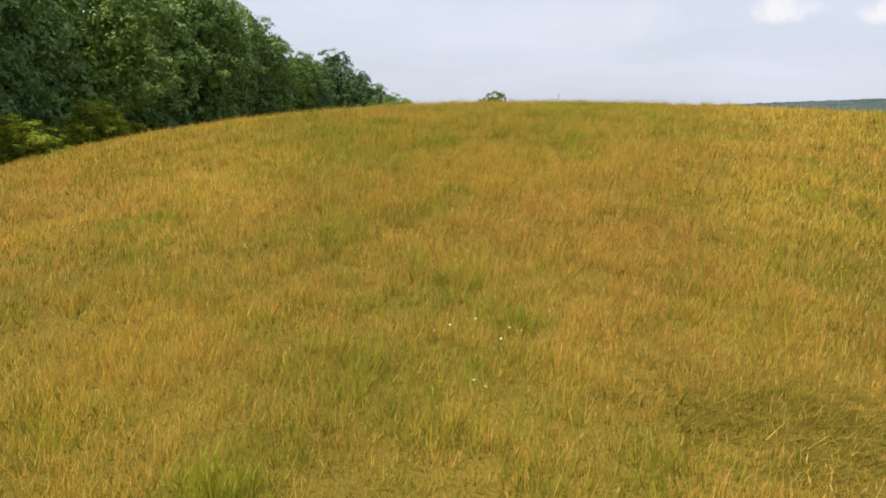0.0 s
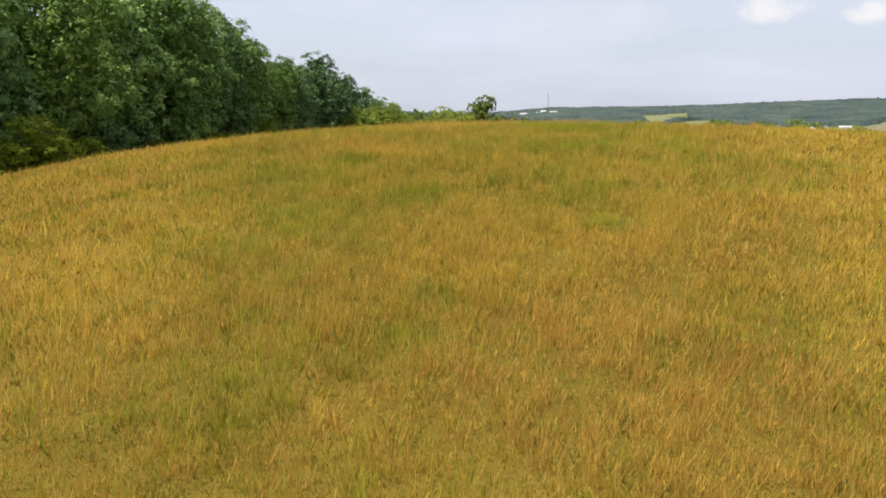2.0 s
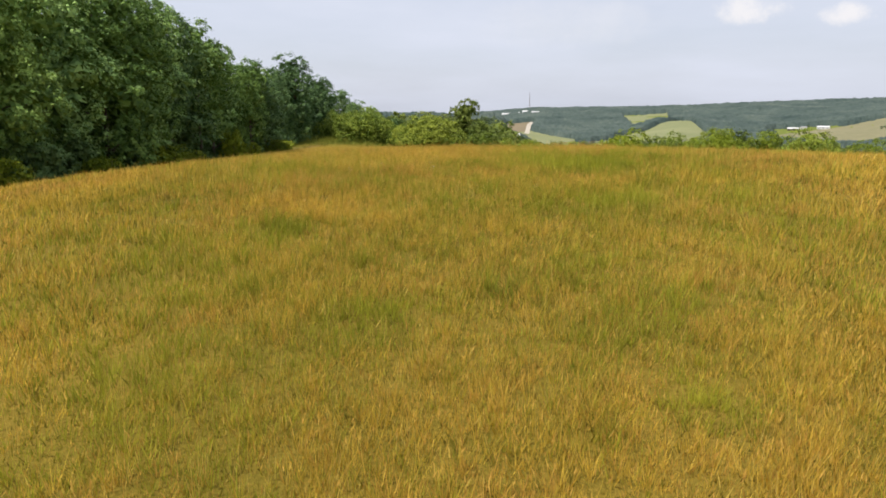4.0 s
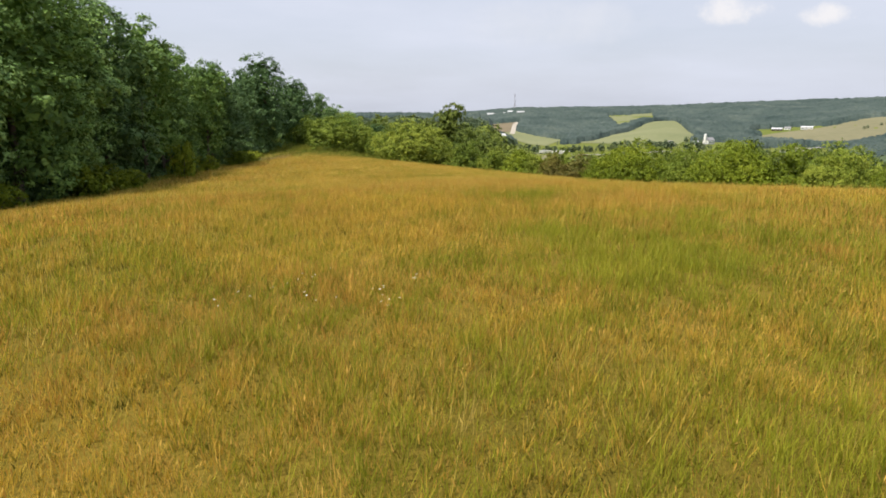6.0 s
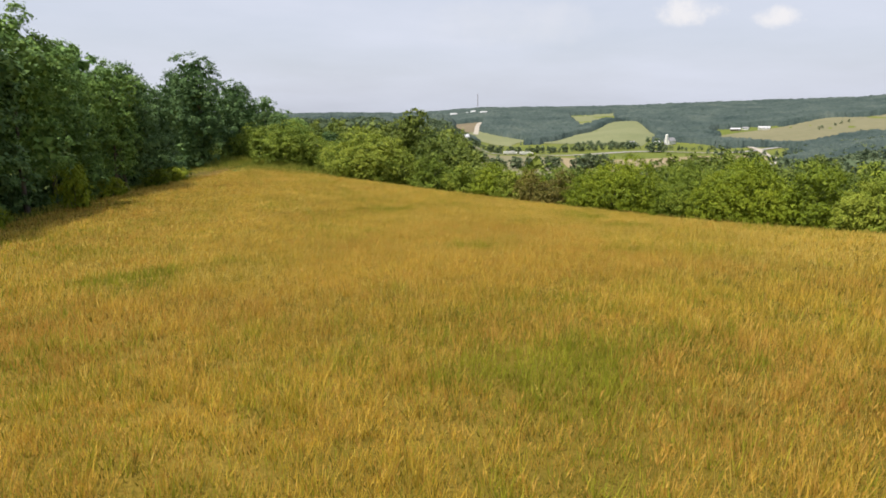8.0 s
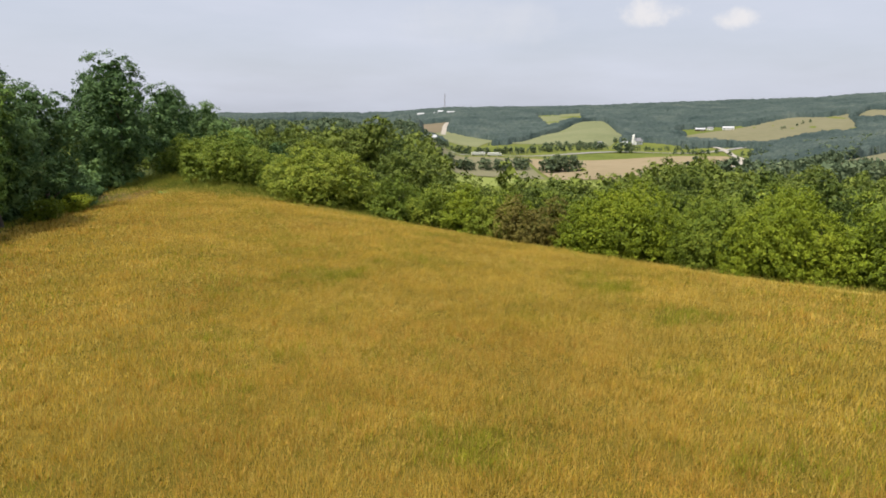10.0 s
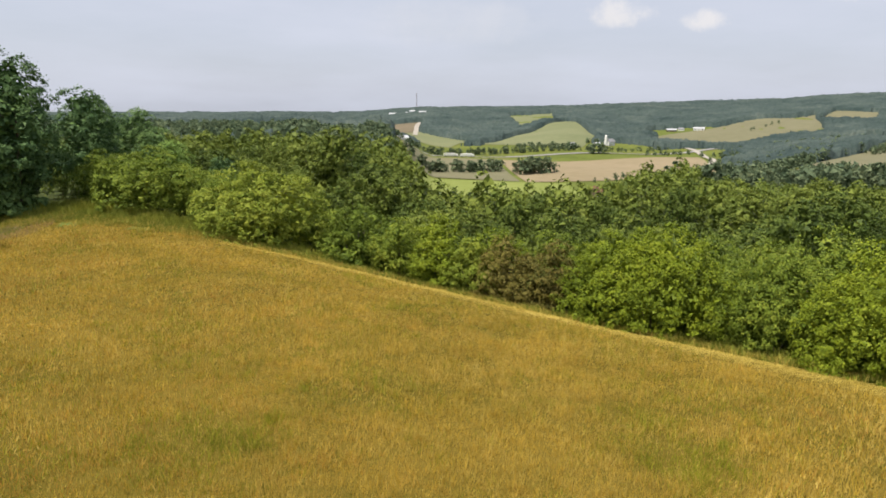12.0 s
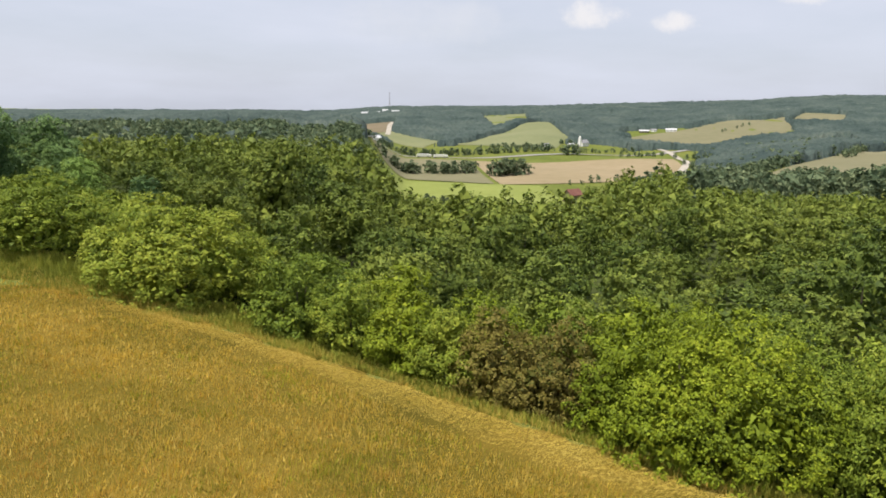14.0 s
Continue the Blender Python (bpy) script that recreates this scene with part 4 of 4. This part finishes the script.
for k in range(12):
    a = k * math.pi / 6
    c, s = Vector((math.cos(a), math.sin(a), 0)), Vector((-math.sin(a), math.cos(a), 0))
    ring = [c * 0.008 - s * 0.003, c * 0.021 - s * 0.0058, c * 0.028, c * 0.021 + s * 0.0058, c * 0.008 + s * 0.003]
    bm.faces.new([bm.verts.new(p + Vector((0, 0, 0.58 + 0.1 * p.length))) for p in ring])
part("petals", bm, M_petal, proto, "white petals")
bm = bmesh.new()
bmesh.ops.create_uvsphere(bm, u_segments=8, v_segments=5, radius=0.0085, matrix=Matrix.Translation((0, 0, 0.582)) @ Matrix.Diagonal((1, 1, 0.55, 1)))
part("flower_middle", bm, M_yolk, proto, "yellow flower middle")
rng = np.random.default_rng(8)
DAISY_BEDS = ((-1.35, 28.9, 0.14, 5), (-1.68, 28.55, 0.1, 3), (-1.2, 28.03, 0.14, 4), (0.02, 28.7, 0.12, 5), (-0.42, 28.15, 0.12, 5), (-0.2, 27.85, 0.12, 4), (-0.2, 27.55, 0.05, 2),
              (-2.05, 28.0, 0.14, 4), (-2.3, 28.5, 0.04, 1), (-2.28, 27.83, 0.04, 1), (-0.15, 7.12, 0.15, 3), (0.33, 6.7, 0.13, 5), (0.01, 6.37, 0.03, 1), (0.1, 5.8, 0.13, 2))
for x, y, spread, number in DAISY_BEDS:
    for k in range(number):
        px, py = x + rng.normal(0, spread), y + rng.normal(0, spread)
        m = pose(px, py, float(ground_z(px, py)), rng.uniform(-14, 14), rng.uniform(-14, 14), rng.uniform(0, 360)) @ Matrix.Diagonal((1, 1, 1.22, 1)) @ Matrix.Scale(rng.uniform(0.44, 0.62), 4)
        tagged(copy_thing(proto, m), "white daisy with a yellow middle among the hay", "flower", "daisies")
discard(proto)


# ---- hay ----
def blades(rng, x, y, high, wide, lean, segments, toward=(0.0, 0.0), out=None):
    """Grass blades with feet at x, y: a bent tapering leaf each."""
    n = len(x)
    z = ground_z(x, y) - 0.02
    a = rng.uniform(0, 2 * math.pi, n)
    side = np.stack([np.cos(a), np.sin(a), 0 * a], 1) * (wide / 2)[:, None]
    b = rng.uniform(0, 2 * math.pi, n) if out is None else out + rng.normal(0, 0.5, n)
    off = np.stack([np.cos(b) * lean + toward[0], np.sin(b) * lean + toward[1]], 1) * high[:, None]
    foot = np.stack([x, y, z], 1)
    tip = foot + np.column_stack([off, high])
    if segments == 1:
        v = np.stack([foot - side, foot + side, tip], 1).reshape(-1, 3)
        return v, [np.arange(n * 3).reshape(-1, 3)], tip
    half = foot + np.column_stack([off * 0.3, high * 0.55])
    v = np.stack([foot - side, foot + side, half - side * 0.8, half + side * 0.8, tip], 1).reshape(-1, 3)
    k = np.arange(n)[:, None] * 5
    return v, [k + (2, 3, 4), k + (0, 1, 3, 2)], tip


def heads(rng, tip, length, width):
    """Seed heads at the blades' tips."""
    n = len(tip)
    a = rng.uniform(0, 2 * math.pi, n)
    side = np.stack([np.cos(a), np.sin(a), 0 * a], 1) * (width / 2)[:, None]
    up = np.column_stack([rng.normal(0, 0.35, (n, 2)), np.ones(n)])
    up *= (length / np.linalg.norm(up, axis=1))[:, None]
    v = np.stack([tip - up * 0.5, tip + side, tip + up * 0.6, tip - side], 1).reshape(-1, 3)
    return v, [np.arange(n * 4).reshape(-1, 4)]


GREEN_SPOTS = ((3.2, 30.0, 1.5), (4.3, 30.6, 0.9), (-1.9, 4.4, 0.5), (0.5, 30.4, 0.35), (2.5, 32.6, 0.8), (3.0, 40.3, 1.0), (-6.2, 49.8, 1.8), (-0.6, 12.7, 0.35), (-0.5, 13.8, 0.4), (-6.5, 12.5, 0.6), (3.65, 24.8, 0.5), (5.95, 33.3, 0.6),
               (-0.9, 8.3, 0.3), (0.4, 8.0, 0.35), (12.0, 64.8, 1.1), (13.0, 66.0, 0.9), (12.0, 71.0, 1.2), (0.5, 74.0, 1.2), (4.0, 55.0, 1.0), (-1.0, 19.0, 0.5), (2.6, 17.0, 0.5), (-3.0, 23.0, 0.6))


def waves(x, y, size, shift):
    """Uneven patches of about that size, from -1 to 1."""
    u, v = x / size * 3.1 + shift, y / size * 3.1 - shift * 1.7
    return np.sin(u + 1.4 * np.sin(v * 0.7 + shift)) * np.sin(v + 1.4 * np.sin(u * 0.6)) * 0.7 + 0.3 * np.sin(2.3 * u - 1.1 * v) * np.sin(1.9 * v + 0.8 * u)


def green_share(x, y):
    g = 0.09 + 0.19 * (1 - smooth(32, 52, y)) * (1 - smooth(6, 14, np.abs(x))) + 0.10 * smooth(14, 22, y) * (1 - smooth(36, 50, y)) + 0.07 * smooth(46, 58, y) + 0.28 * waves(x, y, 9, 1.0) + 0.24 * waves(x, y, 2.6, 4.0) + 0.18 * waves(x, y, 0.9, 2.0)
    for sx, sy, r in GREEN_SPOTS:
        g = g + 0.9 * np.exp(-(((x - sx) ** 2 + (y - sy) ** 2) / r**2))
    return g


def rusty_share(x, y):
    """Where the hay is thick with rusty seed heads."""
    return 0.34 + 0.24 * smooth(2, -16, x) + 0.42 * waves(x, y, 13, 7.0) + 0.26 * waves(x, y, 3.7, 3.0) + 0.2 * waves(x, y, 1.1, 5.0)


rng = np.random.default_rng(9)


def tall(x, y):
    """How high the hay stands: knots and hollows."""
    return 1 + 0.34 * np.sin(x * 1.7 + np.sin(y * 1.1)) * np.sin(y * 1.9 + np.sin(x * 1.3)) + 0.30 * np.sin(x * 5.1 + y * 2.3) * np.sin(y * 4.3 - x)


def strip(x, y):
    """The mown strip along the meadow's lower edge."""
    d = y - hedge_y(x) + 0.5 * np.sin(x * 0.7) + 0.3 * np.sin(x * 2.1)
    return (x > -5) & (d > -5.8 - 0.30 * np.clip(x, 0, 12)) & (d < -2.4)


def tufts(rng, number, each, x0, x1, y0, y1, spread):
    """Feet of blades in knots, with the way each leans out of its knot."""
    cx, cy = rng.uniform(x0, x1, number), rng.uniform(y0, y1, number)
    own = rng.integers(0, number, number * each)
    a, d = rng.uniform(0, 2 * math.pi, len(own)), np.abs(rng.normal(0, spread, len(own)))
    return cx[own] + np.cos(a) * d, cy[own] + np.sin(a) * d, a, rng.uniform(0.7, 1.25, number)[own]


def passed(x, y):
    """About how near the walk comes to a place of the meadow that lies ahead of it."""
    along = 5.8 + 2.2 * smooth(18, 45, y) + 2.5 * smooth(55, 84, y)
    return np.maximum(np.maximum(along, 1.7 * np.abs(x - 0.0012 * np.clip(y, 0, 75) ** 2)), y - 68)


def meadow_knots(rng, each, dense, spread):
    """Feet of blades in knots all over the meadow, dense near the walk, with the way each leans and the nearness."""
    number = int(67 * 114 * dense / each)
    cx, cy = rng.uniform(-27, 40, number), rng.uniform(2, 116, number)
    near = passed(cx, cy)
    ok = in_meadow(cx, cy, 0.1) & (cy < hedge_y(cx) - 2.5) & (rng.random(number) < (5.8 / near) ** 1.4) & ~(strip(cx, cy) & (rng.random(number) < 0.82))
    cx, cy, near = cx[ok], cy[ok], near[ok]
    own = np.repeat(np.arange(len(cx)), each)
    a, d = rng.uniform(0, 2 * math.pi, len(own)), np.abs(rng.normal(0, 1, len(own))) * spread * (near[own] / 6) ** 1.3
    return cx[own] + np.cos(a) * d, cy[own] + np.sin(a) * d, a, rng.uniform(0.6, 1.3, len(cx))[own], near[own], rng.random(len(cx))[own]


x, y, out, knot, near, lot = meadow_knots(rng, 12, 1000, 0.065)
lot = 0.6 * lot + 0.4 * rng.random(len(x))
green = lot < green_share(x, y) + 0.06
rusty = ~green & (1 - lot < rusty_share(x, y) * (1.0 - 0.45 * smooth(40, 60, y)))
straw = ~green & ~rusty & (rng.random(len(x)) < 0.10 + 0.42 * smooth(36, 60, y) + 0.2 * waves(x, y, 6, 8.0))
flat_spot = np.exp(-(((x - 2.9) / 1.2) ** 2 + ((y - 5.6) / 0.9) ** 2))
high = rng.uniform(0.10, 0.29, len(x)) * tall(x, y) * knot * (1 - 0.55 * flat_spot) * np.where(green, 1.05, 1.0) * np.where(strip(x, y), 0.35, 1.0)
high = high * np.where(near > 20, 0.9, 1.0)
wide = rng.uniform(0.7, 1.35, len(x)) * np.interp(near, (6, 12), (0.00122, 0.00115)) * np.minimum(near, 40)
for name, pick, mat, words in (("hay", ~green & ~rusty & ~straw & (flat_spot < 0.35), M_hay, "tall golden brown meadow grass"), ("hay", straw & (flat_spot < 0.35), M_sward, "pale straw-coloured meadow grass"), ("hay", rusty & (flat_spot < 0.35), M_seed, "rusty brown meadow grass in seed"),
                               ("hay", ~green & (flat_spot >= 0.35), M_under, "flattened olive brown meadow grass"), ("fresh_grass", green, M_green, "fresh green grass among the hay")):
    lay = (0.9, -0.5) if "flattened" in words else (0.05, 0.02)
    v, f, tip = blades(rng, x[pick], y[pick], high[pick], wide[pick], rng.uniform(0.10, 0.65, pick.sum()), 1, lay, out[pick])
    tagged(mesh_ob(name, v, f, mat), words, "grass", kind="stuff")
    if name == "hay":
        some = (rng.random(len(tip)) < 0.22) & (near[pick] < 8.6) & ~strip(x[pick], y[pick])
        v, f = heads(rng, tip[some], rng.uniform(0.05, 0.11, some.sum()), rng.uniform(1.1, 2.0, some.sum()) * 0.00105 * near[pick][some])
        tagged(mesh_ob("seed_heads", v, f, M_seed), "pale seed heads of the hay", "grass", kind="stuff")

# pale stalks that stand over the rest, in loose drifts
x, y, out, knot, near, lot = meadow_knots(rng, 6, 130, 0.12)
ok = (lot < 0.20 + 0.42 * smooth(40, 66, y) + 0.5 * waves(x, y, 2.2, 9.0) + 0.3 * waves(x, y, 8, 2.5)) & ~strip(x, y)
x, y, out, knot, near = x[ok], y[ok], out[ok], knot[ok], near[ok]
v, f, tip = blades(rng, x, y, rng.uniform(0.22, 0.40, len(x)) * knot, 0.0011 * np.minimum(near, 40), rng.uniform(0.04, 0.3, len(x)), 1, (0.05, 0.02), out)
tagged(mesh_ob("hay", v, f, M_sward), "pale straw stalks over the hay", "grass", kind="stuff")

# hay laid flat in a swirl near the start
n = 3000
s = rng.random(n)
x = 1.7 + 3.4 * s + rng.normal(0, 0.35, n)
y = 6.7 - 2.3 * s + 0.5 * np.sin(s * 3) + rng.choice((-0.45, 0.0, 0.5), n) + rng.normal(0, 0.12, n)
v, f, tip = blades(rng, x, y, rng.uniform(0.06, 0.18, n), rng.uniform(0.005, 0.010, n), rng.uniform(0.4, 1.8, n), 2, (1.7, -1.6))
tagged(mesh_ob("laid_hay", v, f, M_under), "pale hay laid flat in the meadow", "grass", kind="stuff")

# lush tufts and a clover patch
for tx, ty, r, n, low, top in ((-1.95, 4.45, 0.16, 170, 0.22, 0.4), (-1.75, 4.25, 0.10, 70, 0.2, 0.34), (1.45, 5.0, 0.2, 110, 0.2, 0.3), (3.2, 30.0, 0.9, 800, 0.2, 0.34), (3.65, 24.8, 0.4, 150, 0.2, 0.36), (0.5, 30.4, 0.3, 120, 0.2, 0.35), (-0.55, 13.3, 0.35, 70, 0.2, 0.36)):
    x, y = tx + rng.normal(0, r, n), ty + rng.normal(0, r, n)
    v, f, tip = blades(rng, x, y, rng.uniform(low, top, n), rng.uniform(0.006, 0.013, n), rng.uniform(0.1, 0.6, n), 2)
    tagged(mesh_ob("fresh_grass", v, f, M_green), "lush tuft of bright green grass in the hay", "grass", kind="stuff")

# short undergrowth of the hay
x, y, out, knot, near, lot = meadow_knots(rng, 8, 260, 0.16)
high = rng.uniform(0.06, 0.17, len(x)) * tall(x, y) * np.where(strip(x, y), 0.5, 1.0)
wide = rng.uniform(1.4, 3.0, len(x)) * 0.0012 * np.minimum(near, 40)
straw = rng.random(len(x)) < 0.08 + 0.8 * smooth(36, 62, y)
for pick, mat, words in ((~straw, M_under, "short olive brown grass under the hay"), (straw, M_sward, "short straw-coloured sward under the hay")):
    v, f, tip = blades(rng, x[pick], y[pick], high[pick], wide[pick], rng.uniform(0.2, 0.9, pick.sum()), 1)
    tagged(mesh_ob("hay", v, f, mat), words, "grass", kind="stuff")

# cut hay that lies on the mown strip, raked along the edge
n = 70000
x = rng.uniform(-5, 36, n)
y = hedge_y(x) - 3.0 + 0.3 * np.sin(x * 1.3) - (2.2 + 0.30 * np.clip(x, 0, 12)) * np.clip(rng.beta(1.0, 1.3, n) + rng.choice((0, 0.06), n), 0, 1)
v, f, tip = blades(rng, x, y, rng.uniform(0.05, 0.11, n), rng.uniform(0.012, 0.026, n), rng.uniform(0.5, 2.0, n), 1, (1.3, -1.3))
tagged(mesh_ob("mown_hay", v, f, M_mown), "pale cut hay lying along the meadow's lower edge", "grass", kind="stuff")

# weeds between the hay and the hedge
n = 66000
x = rng.uniform(-30, 40, n)
d = -2.7 + 7.0 * rng.random(n) ** 1.25 + 0.5 * np.sin(x * 0.9) + 0.3 * np.sin(x * 2.7)
y = hedge_y(x) + d
high = rng.uniform(0.2, 0.55, n) * (0.55 + 0.22 * np.clip(d + 2.5, 0, 5)) * (1 + 0.4 * np.sin(x * 1.9 + y) * np.sin(y * 2.3))
v, f, tip = blades(rng, x, y, high, rng.uniform(0.035, 0.085, n), rng.uniform(0.1, 0.7, n), 1)
tagged(mesh_ob("weeds", v, f, M_weed), "rank green weeds along the foot of the hedge", "weeds", kind="stuff")
n = 13000
x = rng.uniform(-26, 38, n)
y = hedge_y(x) - 3.0 + 3.4 * rng.random(n) ** 1.2 + 0.5 * np.sin(x * 0.9)
v, f, tip = blades(rng, x, y, rng.uniform(0.15, 0.5, n), rng.uniform(0.02, 0.045, n), rng.uniform(0.1, 0.7, n), 1)
tagged(mesh_ob("dry_grass", v, f, M_sward), "dry straw-coloured grass among the weeds", "grass", kind="stuff")
# dried grass in the bay behind the last trees
n = 7000
x, y = rng.uniform(-31, -19.5, n), rng.uniform(111.5, 122, n)
v, f, tip = blades(rng, x, y, rng.uniform(0.1, 0.32, n), rng.uniform(0.03, 0.06, n), rng.uniform(0.2, 1.0, n), 1)
tagged(mesh_ob("dry_grass", v, f, M_dry), "dried rosy brown grass in a bay of the meadow", "grass", kind="stuff")
n = 9000
y = rng.uniform(5, 122, n)
x = left_edge(y) + rng.uniform(-2.5, 0.3, n)
v, f, tip = blades(rng, x, y, rng.uniform(0.12, 0.38, n), rng.uniform(0.04, 0.10, n), rng.uniform(0.1, 0.6, n), 1)
tagged(mesh_ob("weeds", v, f, M_weed), "rank green weeds along the foot of the wood", "weeds", kind="stuff")
